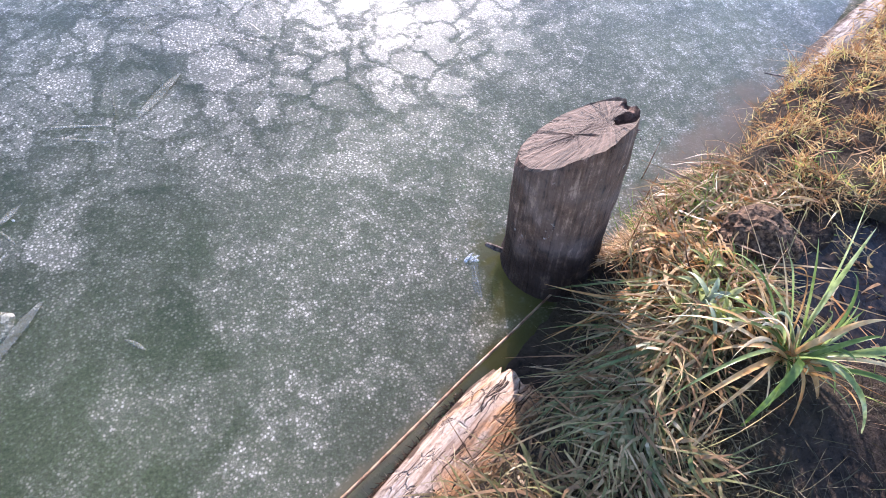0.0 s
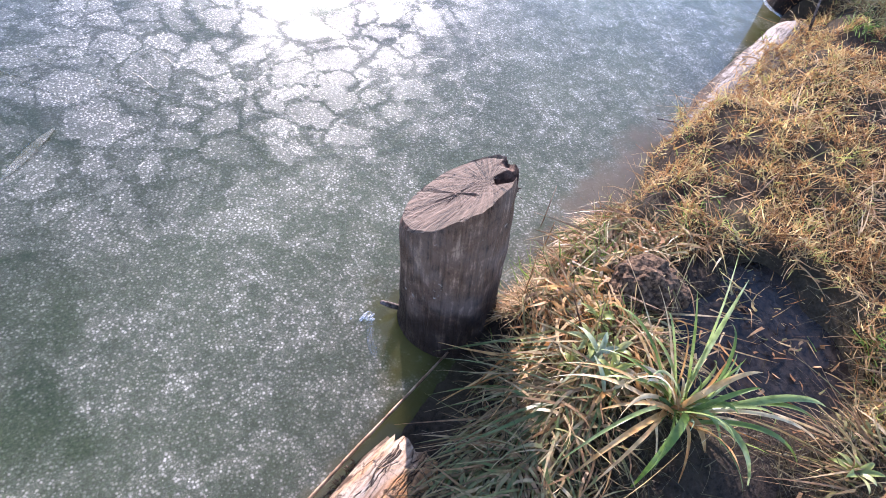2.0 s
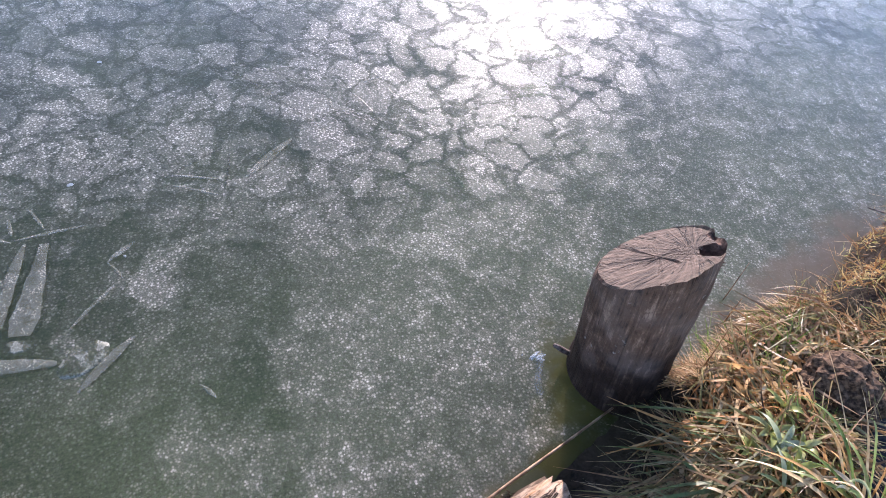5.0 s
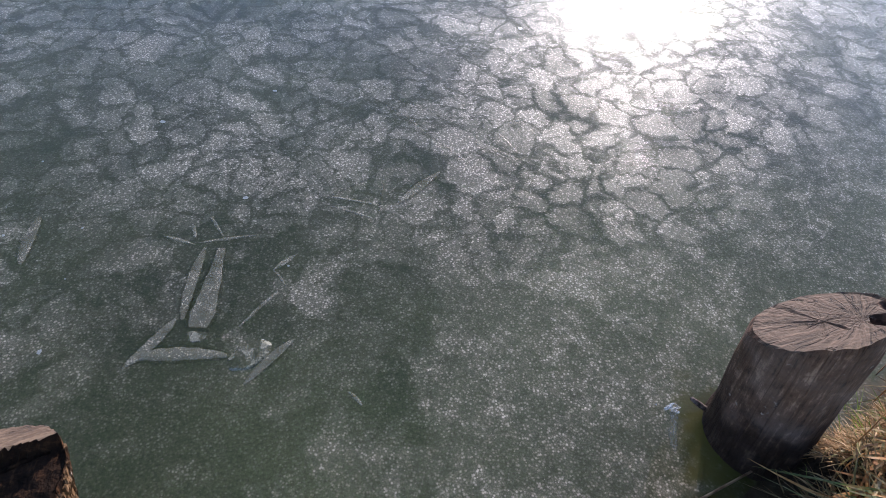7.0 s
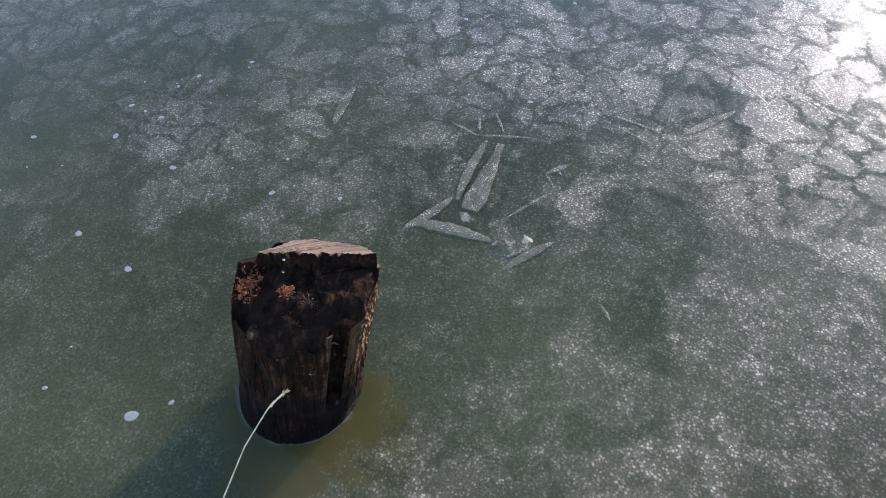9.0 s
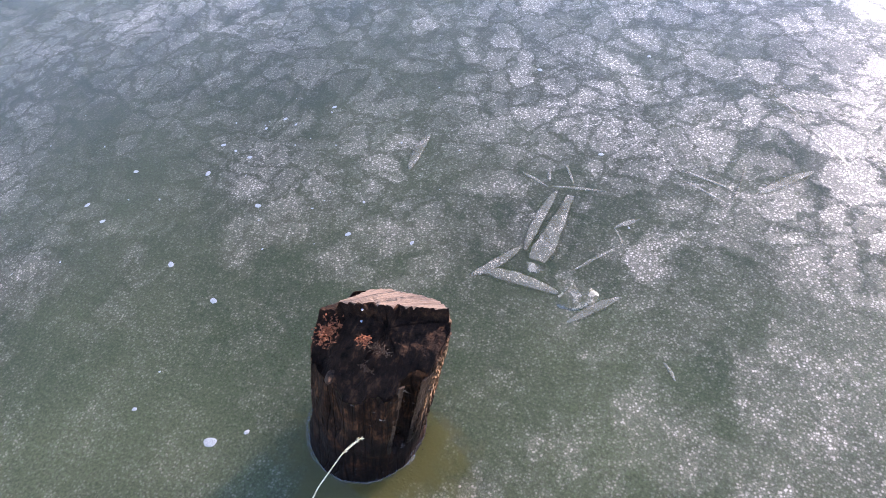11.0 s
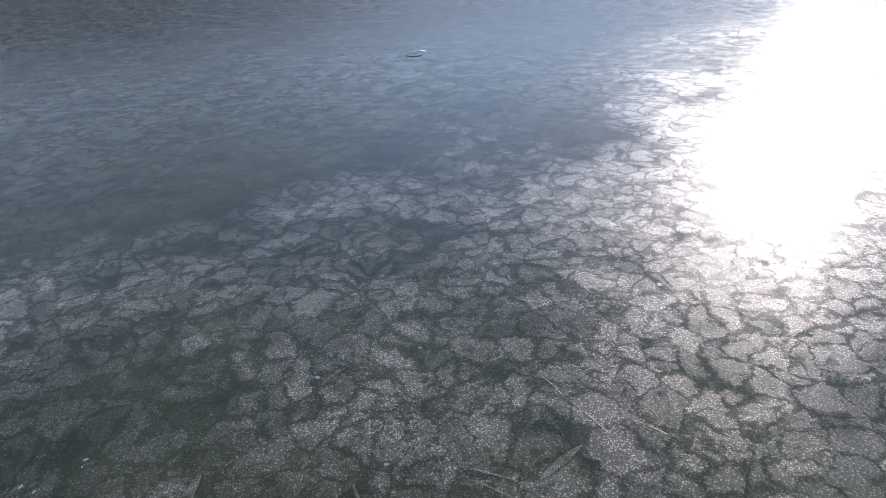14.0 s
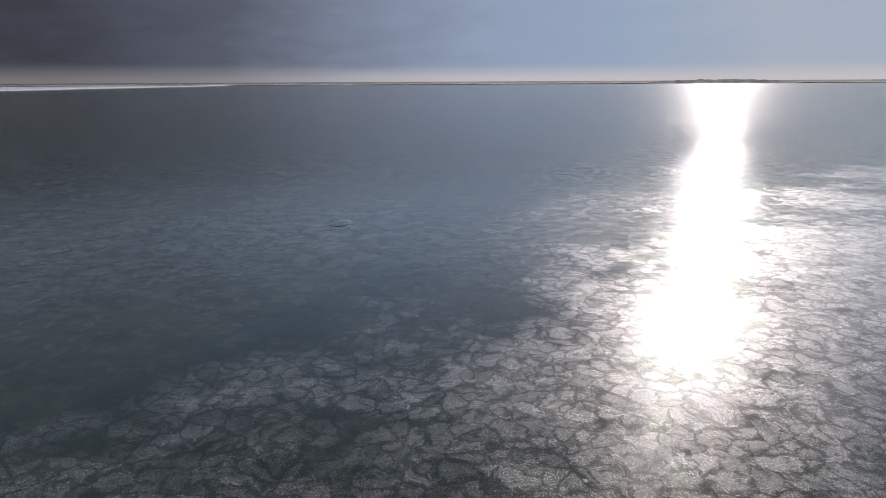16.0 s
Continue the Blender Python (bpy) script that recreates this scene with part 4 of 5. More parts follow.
def build_ice_details():
    large = (  # ends, width, bow, blunt end
        ((-0.410, 1.502), (-0.151, 1.505), 0.044, 0.010, 0.0), ((-0.424, 1.468), (-0.319, 1.634), 0.032, -0.006, 0.0), ((-0.302, 1.628), (-0.293, 1.915), 0.032, 0.008, 0.0),
        ((-0.252, 1.600), (-0.242, 1.910), 0.080, -0.004, 1.0), ((-0.092, 1.413), (0.025, 1.556), 0.026, 0.004, 0.0), ((-0.833, 1.840), (-0.851, 2.048), 0.036, 0.006, 0.0),
        ((0.323, 2.119), (0.479, 2.291), 0.030, 0.004, 0.0),
    )
    for k, (a, b, w, bow, blunt) in enumerate(large):
        frost_leaf(a, b, w, bow, 0.0020 + 0.0003 * k, 40 + k, blunt)
    slips = (
        ((-0.331, 1.949), (-0.350, 2.015), 0.013), ((-0.433, 1.960), (-0.327, 1.921), 0.014), ((-0.307, 2.053), (-0.248, 1.962), 0.011), ((-0.321, 1.928), (-0.137, 1.965), 0.014),
        ((-0.134, 1.600), (-0.039, 1.732), 0.013), ((-0.065, 1.814), (-0.020, 1.751), 0.010), ((-0.065, 1.814), (0.002, 1.882), 0.018), ((0.071, 2.154), (0.238, 2.114), 0.011),
        ((0.092, 2.104), (0.238, 2.043), 0.011), ((0.773, 2.588), (0.837, 2.621), 0.011), ((0.627, 2.502), (0.633, 2.446), 0.012), ((1.669, 2.539), (1.725, 2.587), 0.011), ((0.191, 1.384), (0.229, 1.341), 0.012),
    )
    for k, (a, b, w) in enumerate(slips):
        tagged(part("frost_leaf", leaf_strip(a, b, w, 0.002, 0.0044 + 0.0002 * k, 60 + k), FROST), "thin pale frosted blade frozen in dark ice", "frost leaf", "frosted blades in the ice")
    stalks = (
        ((0.411, 2.546), (0.605, 2.310), 0.008), ((0.196, 2.770), (0.453, 2.525), 0.008), ((0.241, 2.786), (0.559, 2.606), 0.007), ((0.285, 2.704), (0.431, 2.520), 0.007),
        ((0.063, 2.128), (0.258, 2.268), 0.010), ((0.268, 2.267), (0.253, 2.059), 0.010), ((0.640, 2.432), (0.802, 2.349), 0.009), ((0.709, 2.538), (0.787, 2.391), 0.007), ((0.850, 2.563), (0.871, 2.488), 0.007),
    )
    for k, (a, b, w) in enumerate(stalks):
        tagged(part("sunken_stalk", leaf_strip(a, b, w, 0.006, 0.0072 + 0.0002 * k, 80 + k), SUNKEN), "dark thin reed stalk frozen into the ice", "stalk", "stalks in the ice")
    tagged(blob("frost_patch", (-0.091, 1.507), 0.062, 0.044, 0.6, 0.0012, FROST_LOOSE, 90, "beaded white frost patch frozen in dark ice", "frost", 0.35), group="frost patches in the ice")
    tagged(blob("frost_patch", (-0.245, 1.570), 0.038, 0.020, 0.1, 0.0010, FROST_LOOSE, 91, "beaded white frost patch frozen in dark ice", "frost", 0.35), group="frost patches in the ice")
    spots = (
        (-1.271, 1.483, 15), (-1.618, 1.715, 13), (-1.468, 1.939, 12), (-1.568, 1.557, 16), (-1.545, 1.702, 9), (-1.466, 1.691, 13), (-1.31, 2.074, 12), (-1.404, 1.923, 9),
        (-1.51, 1.861, 9), (-1.391, 1.146, 15), (-1.861, 1.464, 13), (-1.785, 1.21, 13), (-1.909, 1.253, 14), (-0.933, 1.965, 7), (-0.59, 2.575, 14), (-0.205, 2.147, 12),
        (-0.885, 1.482, 13), (-0.66, 1.525, 10), (-0.91, 1.634, 8), (-1.15, 1.08, 15), (-0.85, 0.70, 22), (-0.773, 0.764, 10), (0.928, 3.381, 18), (-0.022, 1.835, 6), (-0.19, 2.80, 11), (-1.12, 0.69, 9),
    )
    bm = bmesh.new()
    ring = [[bm.verts.new((f * (1 + 0.1 * math.sin(3 * t)) * math.cos(t), f * (1 + 0.12 * math.cos(2 * t)) * math.sin(t), z)) for t in np.linspace(0, 2 * math.pi, 14, endpoint=False)] for f, z in ((1.0, -0.1), (0.9, 0.12), (0.55, 0.22))]
    for p, q in zip(ring, ring[1:]):
        for k in range(14):
            bm.faces.new((p[k], p[(k + 1) % 14], q[(k + 1) % 14], q[k]))
    bm.faces.new(ring[-1])
    first = tagged(part("air_bubble", smooth_all(bm), BUBBLE), "small white air bubble frozen into the ice", "bubble", "air bubbles in the ice")
    rng = np.random.default_rng(12)
    spots = list(spots) + [(-1.5 + rng.normal(0, 0.45), 1.6 + rng.normal(0, 0.45), rng.uniform(2, 6)) for _ in range(34)]
    for k, (x, y, mm) in enumerate(spots):
        m = pose(x, y, 0.001, 0, 0, 37 * k)
        ob = first if k == 0 else copy_thing(first, m)
        ob.matrix_basis = m
        ob.scale = (mm / 1200, mm / 1200 * 0.8, 0.003)
    # the puddle in the bank, and the broken skin of ice at the stump
    tagged(blob("puddle", (1.86, 0.775), 0.34, 0.31, 0.2, 0.203, PUDDLE, 7, "dark still puddle in a hollow of the bank", "puddle", 0.2), kind="structure")
    rng = np.random.default_rng(9)
    for k in range(11):
        c = np.array((1.070, 1.318)) + rng.normal(0, 1, 2) * (0.020, 0.010)
        r = rng.uniform(0.003, 0.012)
        blob("ice_flake", tuple(c), r, r * rng.uniform(0.25, 0.5), rng.uniform(0.1, 0.7), 0.0035 + 0.0004 * k, RIME_SOFT, 60 + k, "broken white flake of ice beside the stump", "ice flake", 1.1, 26, 0.0004)["group"] = "ice flakes by the stump"
    blob("frost_streak", (1.050, 1.250), 0.010, 0.055, -0.25, 0.0040, RIME_THIN, 81, "faint streak of frost beside the stump", "frost", 0.8, 40, 0.0)
    blob("frost_streak", (1.068, 1.285), 0.008, 0.035, -0.3, 0.0046, RIME_THIN, 82, "faint streak of frost beside the stump", "frost", 0.9, 40, 0.0)
    quill = [(-1.36, 8.80, 0.006), (-1.27, 8.82, 0.028), (-1.17, 8.88, 0.032), (-1.10, 8.97, 0.014)]
    tagged(part("feather", smooth_all(tube(quill, [0.003, 0.010, 0.009, 0.003], 8)), RIME), "pale curled feather lying on the ice", "feather")


# ---- grass ----
def strands(name, base, way, long, wide, bend, material, label, segs=4):
    """Many tapered blades as one mesh: roots, first directions, lengths, widths and bends, a row a blade."""
    count = len(base)
    rng = np.random.default_rng(count)
    way = way / np.linalg.norm(way, axis=1, keepdims=True)
    side = np.cross(way, np.array((0, 0, 1.0)) + 0.5 * rng.normal(0, 1, (count, 3)))
    side = side / np.maximum(np.linalg.norm(side, axis=1, keepdims=True), 1e-6)
    rows = []
    for k in range(segs + 1):
        f = k / segs
        mid = base + way * (long * f)[:, None] + bend * (long * f * f)[:, None]
        w = (wide * (1.0 - f ** 1.6) * 0.5 + 0.00025)[:, None]
        rows += [mid - side * w, mid + side * w]
    verts = np.stack(rows, 1).reshape(-1, 3)
    at = (np.arange(count) * 2 * (segs + 1))[:, None]
    faces = np.concatenate([at + np.array((2 * k, 2 * k + 1, 2 * k + 3, 2 * k + 2)) for k in range(segs)], 0)
    ob = sheet(name, verts.tolist(), faces.tolist(), material)
    return tagged(ob, label, "grass", kind="stuff")


def scatter(rng, count, u_range, s_range, keep=None, bare=0.1):
    """Points on the bank by their place along and inland from the waterline."""
    u, s = rng.uniform(*u_range, count), rng.uniform(*s_range, count)
    x, y = P0[0] + D[0] * u + N[0] * s, P0[1] + D[1] * u + N[1] * s
    ok = np.hypot((x - 1.268) , (y - 1.248)) > 0.13
    wet = np.hypot((x - 1.86) / 0.30, (y - 0.775) / 0.27) + 0.15 * wave(x, y, 17.0, 8) < 0.95
    # bare soil below the sedge stands in for shade; the clod stays clear too
    wet |= (np.hypot(x - 1.46, y - 0.53) < 0.14) | (np.hypot(x - 1.68, y - 0.99) < 0.125)
    wet |= (np.abs((x - P0[0]) * D[0] + (y - P0[1]) * D[1] + 0.10) < 0.22) & ((x - P0[0]) * N[0] + (y - P0[1]) * N[1] < 0.15)
    # pale grass is thinned out here so that dark ground stands in for shade
    dim = ((x - 1.268) * 0.92 - (y - 1.248) * 0.39 > 0.15) & (y < 0.80 + 0.05 * wave(x, y, 11.0, 4)) & (x < 1.70)
    ok &= ~dim | (rng.uniform(0, 1, count) < bare)
    ok &= ~wet | (rng.uniform(0, 1, count) < 0.07)
    if keep is not None:
        ok &= keep(x, y, u, s)
    x, y = x[ok], y[ok]
    z = height(x, y)
    u, s = (x - P0[0]) * D[0] + (y - P0[1]) * D[1], (x - P0[0]) * N[0] + (y - P0[1]) * N[1]
    trunk = np.sqrt(np.clip(0.0144 - (s - 0.045 - 0.05 * (u - 1.4)) ** 2, 0, None)) * 0.75
    z = np.where((u > 1.30) & (u < 2.55) & (s > 0.0), np.maximum(z, trunk), z)
    return np.stack([x, y, z - 0.004], -1)


def tufts(rng, count, u_range, s_range, each, radius, keep, az, az_spread, own_spread):
    """Roots and directions of tufts whose blades are combed the same way."""
    heart = scatter(rng, count, u_range, s_range, keep)
    turn = rng.normal(az, az_spread, len(heart))
    rise = rng.uniform(0.05, 0.5, len(heart))
    b = np.repeat(heart, each, 0) + rng.normal(0, radius, (len(heart) * each, 3)) * (1, 1, 0)
    b[:, 2] = height(b[:, 0], b[:, 1])
    a = np.repeat(turn, each) + rng.normal(0, own_spread, len(b))
    return b, np.stack([np.cos(a), np.sin(a), np.repeat(rise, each) + rng.normal(0, 0.1, len(b))], -1)


def lean(rng, count, up, tilt_az=None, spread=3.14):
    az = rng.uniform(-3.14, 3.14, count) if tilt_az is None else rng.normal(tilt_az, spread, count)
    return np.stack([np.cos(az), np.sin(az), up * np.ones(count)], -1), np.stack([np.cos(az), np.sin(az), 0 * az], -1)


def sweep(b, f, much):
    """A sideways bend that changes slowly over the ground, so that neighbours lie alike."""
    return much * np.stack([wave(b[:, 0], b[:, 1], f, 51), wave(b[:, 0], b[:, 1], f, 52), 0 * b[:, 0]], -1)


def build_grass():
    rng = np.random.default_rng(77)
    sunny = lambda x, y, u, s: (wave(x, y, 10.0, 15) + 1.0 * wave(x, y, 42.0, 25) > -0.22) & ((u > 0.55) | (s > 0.75)) & ((s > 0.06 + 0.05 * (u - 1.4) + 0.04 * wave(u, 0 * u, 11.0, 44)) | (u < 1.4) | (u > 2.7))
    b = scatter(rng, 105000, (0.4, 4.2), (-0.005, 1.5), sunny)
    tuft = np.clip(wave(b[:, 0], b[:, 1], 42.0, 25) + 0.5, 0, 1.6)
    b[:, 2] += rng.uniform(0, 0.010, len(b)) + 0.018 * tuft
    w, flat = lean(rng, len(b), rng.uniform(0.3, 2.0, len(b)))
    strands("moss_grass", b, w, rng.uniform(0.012, 0.034, len(b)), rng.uniform(0.0020, 0.0046, len(b)), flat * rng.uniform(-0.9, 0.9, (len(b), 1)) + rng.normal(0, 1.05, (len(b), 3)) - (0, 0, 0.5), MOSS, "short curled golden-brown grass on the sunny bank", 4)
    b = scatter(rng, 11000, (0.1, 4.2), (0.03, 1.6), lambda x, y, u, s: (wave(x, y, 5.0, 16) > -0.1) & ((u > 0.62) | (rng.uniform(0, 1, len(x)) < 0.22)) & ((y > 0.7) | (x > 1.7) | (x < 1.15) | (rng.uniform(0, 1, len(x)) < 0.1)) & ((u < 0.7) | (rng.uniform(0, 1, len(x)) < 0.55)))
    b[:, 2] += rng.uniform(0.0, 0.035, len(b))
    w, flat = lean(rng, len(b), rng.uniform(-0.05, 0.45, len(b)))
    strands("straw", b, w, rng.uniform(0.05, 0.15, len(b)), rng.uniform(0.0018, 0.0050, len(b)), rng.normal(0, 0.28, (len(b), 3)) - (0, 0, 0.25), STRAW, "dead straw lying tangled on the bank", 4)
    b = scatter(rng, 4200, (0.9, 4.2), (0.60, 1.6), lambda x, y, u, s: wave(x, y, 6.0, 41) > -0.35)
    b[:, 2] += rng.uniform(0.01, 0.05, len(b))
    w, flat = lean(rng, len(b), rng.uniform(0.0, 0.6, len(b)), -0.6, 1.1)
    strands("long_straw", b, w, rng.uniform(0.08, 0.22, len(b)), rng.uniform(0.0016, 0.0045, len(b)), rng.normal(0, 0.22, (len(b), 3)) - (0, 0, 0.35), STRAW, "long pale straw bent over on the upper bank", 5)
    b = scatter(rng, 60000, (-3.2, 6.5), (0.14, 3.6), lambda x, y, u, s: (u < -0.72) | (s > 1.5) | (u > 4.15))
    b[:, 2] += rng.uniform(0.0, 0.02, len(b))
    w, flat = lean(rng, len(b), rng.uniform(0.1, 1.2, len(b)))
    strands("bank_grass", b, w, rng.uniform(0.05, 0.14, len(b)), rng.uniform(0.004, 0.009, len(b)), rng.normal(0, 0.3, (len(b), 3)) - (0, 0, 0.35), MAT_GRASS, "rough winter grass over the rest of the bank", 3)
    # matted grass between stump, log and sedge, combed down towards the water and the bank
    shade = lambda x, y, u, s: ((s > 0.185) | (u > -0.16)) & (((x - 1.268) * 0.92 - (y - 1.248) * 0.39 < 0.24) | (y > 0.74) | (x > 1.72) | (rng.uniform(0, 1, len(x)) < 0.08))
    b, w = tufts(rng, 430, (-0.75, 0.62), (0.06, 1.1), 22, 0.030, shade, -2.6, 1.2, 0.45)
    b[:, 2] += rng.uniform(0.0, 0.045, len(b))
    strands("matted_grass", b, w, np.where(rng.uniform(0, 1, len(b)) < 0.12, rng.uniform(0.10, 0.17, len(b)), rng.uniform(0.04, 0.12, len(b))), rng.uniform(0.0024, 0.0078, len(b)), sweep(b, 7.0, 0.8) + rng.normal(0, 0.35, (len(b), 3)) - (0, 0, 0.35), MAT_GRASS, "grey-green matted grass flattened by frost", 5)
    # low turf whose dark colour partly stands in for shade near the sedge
    b = scatter(rng, 22000, (-0.7, 0.75), (0.08, 1.1), lambda x, y, u, s: (s > 0.18) | (u > -0.16), 1.0)
    w, flat = lean(rng, len(b), rng.uniform(0.2, 1.4, len(b)))
    strands("frosted_turf", b, w, rng.uniform(0.02, 0.07, len(b)), rng.uniform(0.0012, 0.0026, len(b)), flat * 0.4 + rng.normal(0, 0.4, (len(b), 3)) - (0, 0, 0.3), MAT_SHADED, "short dark grey turf at the foot of the sedge, shade put into its colour", 3)
    b = scatter(rng, 1100, (0.05, 0.62), (0.08, 0.75), lambda x, y, u, s: wave(x, y, 8.0, 29) > -0.1)
    b[:, 2] += rng.uniform(0.01, 0.05, len(b))
    w, flat = lean(rng, len(b), rng.uniform(-0.15, 0.2, len(b)))
    strands("leaf_litter", b, w, rng.uniform(0.02, 0.08, len(b)), rng.uniform(0.003, 0.011, len(b)), rng.normal(0, 0.3, (len(b), 3)) - (0, 0, 0.2), LITTER, "rust-brown dead leaves and sheaths round the sedge", 4)
    # rust-coloured straw in the sunny gap behind the stump, and long blades combed flat in its shade
    b = scatter(rng, 850, (0.02, 0.50), (0.11, 0.52), lambda x, y, u, s: wave(x, y, 14.0, 33) > -0.15)
    b[:, 2] += rng.uniform(0.015, 0.055, len(b))
    w, flat = lean(rng, len(b), rng.uniform(-0.15, 0.15, len(b)), -2.2, 0.9)
    strands("rust_straw", b, w, rng.uniform(0.05, 0.15, len(b)), rng.uniform(0.0035, 0.0110, len(b)), sweep(b, 9.0, 0.8) + rng.normal(0, 0.3, (len(b), 3)) - (0, 0, 0.25), RUST_STRAW, "rust and cream dry straw lying in sunlight", 4)
    b = scatter(rng, 620, (-0.32, 0.14), (0.19, 0.48), None, 0.0)
    b[:, 2] += rng.uniform(0.015, 0.05, len(b))
    w, flat = lean(rng, len(b), rng.uniform(-0.10, 0.25, len(b)), -2.6, 0.9)
    strands("flattened_blades", b, w, rng.uniform(0.06, 0.16, len(b)), rng.uniform(0.004, 0.0105, len(b)), sweep(b, 6.0, 1.2) + rng.normal(0, 0.4, (len(b), 3)) * (1, 1, 0.4) - (0, 0, 0.22), PALE_BLADE, "long pale grass blades combed flat in the shade", 5)
    # sodden brown fibres along the waterline of the near log
    f = rng.uniform(0.62, 0.985, 1500)[:, None]
    b = np.array((-1.50, -0.40, 0.0)) + np.array((2.485, 1.293, 0.0)) * f + np.array((-0.4616, 0.8871, 0.0)) * rng.uniform(0.102, 0.128, (1500, 1)) + np.array((0, 0, 0.006))
    w, flat = lean(rng, len(b), rng.uniform(-0.1, 0.7, len(b)))
    strands("log_fibres", b, w, rng.uniform(0.006, 0.017, len(b)), rng.uniform(0.001, 0.003, len(b)), flat * 0.4 - (0, 0, 0.6), SODDEN, "sodden brown root fibres along the log's waterline", 3)
    # green tufts
    spots = ((0.33, 0.04, 60, 0.10), (0.28, 0.20, 50, 0.07), (0.45, 0.10, 60, 0.08), (0.75, 0.30, 30, 0.06), (1.9, 0.62, 70, 0.07), (2.3, 0.35, 60, 0.06), (1.45, 0.75, 60, 0.06), (0.22, 0.62, 40, 0.06), (0.62, 0.80, 60, 0.07), (2.6, 0.7, 80, 0.07), (1.2, 0.95, 60, 0.06), (0.2, 0.3, 40, 0.06), (0.36, 0.16, 90, 0.06), (0.27, 0.34, 60, 0.045), (0.20, 0.44, 60, 0.05))
    rows = []
    for u, s, k, size in spots:
        q = scatter(rng, k, (u - 0.07, u + 0.07), (s - 0.06, s + 0.06))
        rows.append(np.concatenate([q, np.full((len(q), 1), size)], 1))
    extra = scatter(rng, 2600, (0.1, 4.0), (0.03, 1.5), lambda x, y, u, s: wave(x, y, 6.0, 19) > 0.3)
    rows.append(np.concatenate([extra, np.full((len(extra), 1), 0.035)], 1))
    b = np.concatenate(rows)
    w, flat = lean(rng, len(b), rng.uniform(0.7, 2.6, len(b)))
    strands("green_grass", b[:, :3], w, b[:, 3] * rng.uniform(0.6, 1.4, len(b)), rng.uniform(0.002, 0.0045, len(b)), flat * 0.35 - (0, 0, 0.2), GREEN, "fresh green grass blades in loose tufts", 4)
    # the rim of straw that hangs over the water and the log end
    b = scatter(rng, 1500, (0.12, 0.6), (-0.01, 0.10))
    b[:, 2] += rng.uniform(0.0, 0.03, len(b))
    w, flat = lean(rng, len(b), rng.uniform(-0.15, 0.5, len(b)), 1.9, 0.8)
    strands("hanging_straw", b, w, rng.uniform(0.03, 0.09, len(b)), rng.uniform(0.0015, 0.0035, len(b)), rng.normal(0, 0.15, (len(b), 3)) - (0, 0, 0.45), STRAW, "straw hanging over the lip of the bank", 4)


def blade(name, base, tip, lift, width, material, parent, sway=(0, 0, 0), crest=0.5, twist=0.0, taper=3.0):
    """One broad sedge leaf: a folded, arching strip from root to tip, turning a little about its length."""
    a, c = Vector(base), Vector(tip)
    b = a * (1 - crest) + c * crest + Vector((0, 0, lift)) + Vector(sway)
    bm = bmesh.new()
    rows = []
    for k in range(15):
        f = k / 14
        p = a * (1 - f) ** 2 + b * 2 * f * (1 - f) + c * f * f
        way = ((b - a) * (1 - f) + (c - b) * f).normalized()
        side = way.cross(Vector((0.13, -0.2, 1.0)))
        side = side.normalized() if side.length > 1e-4 else Vector((1, 0, 0))
        side = Matrix.Rotation(twist * f, 3, way) @ side
        up = side.cross(way).normalized()
        w = width * 0.5 * (0.55 + 0.45 * math.sin(math.pi * min(1, f * 1.6 + 0.1) * 0.5)) * (1 - f ** taper) + 0.0003
        rows.append([bm.verts.new(q - a) for q in (p - side * w + up * w * 0.45, p, p + side * w + up * w * 0.45)])
    for p, q in zip(rows, rows[1:]):
        for k in range(2):
            bm.faces.new((p[k], p[k + 1], q[k + 1], q[k]))
    ob = part(name, smooth_all(bm), material, parent)
    ob.location = a - Vector(parent.location)
    return ob


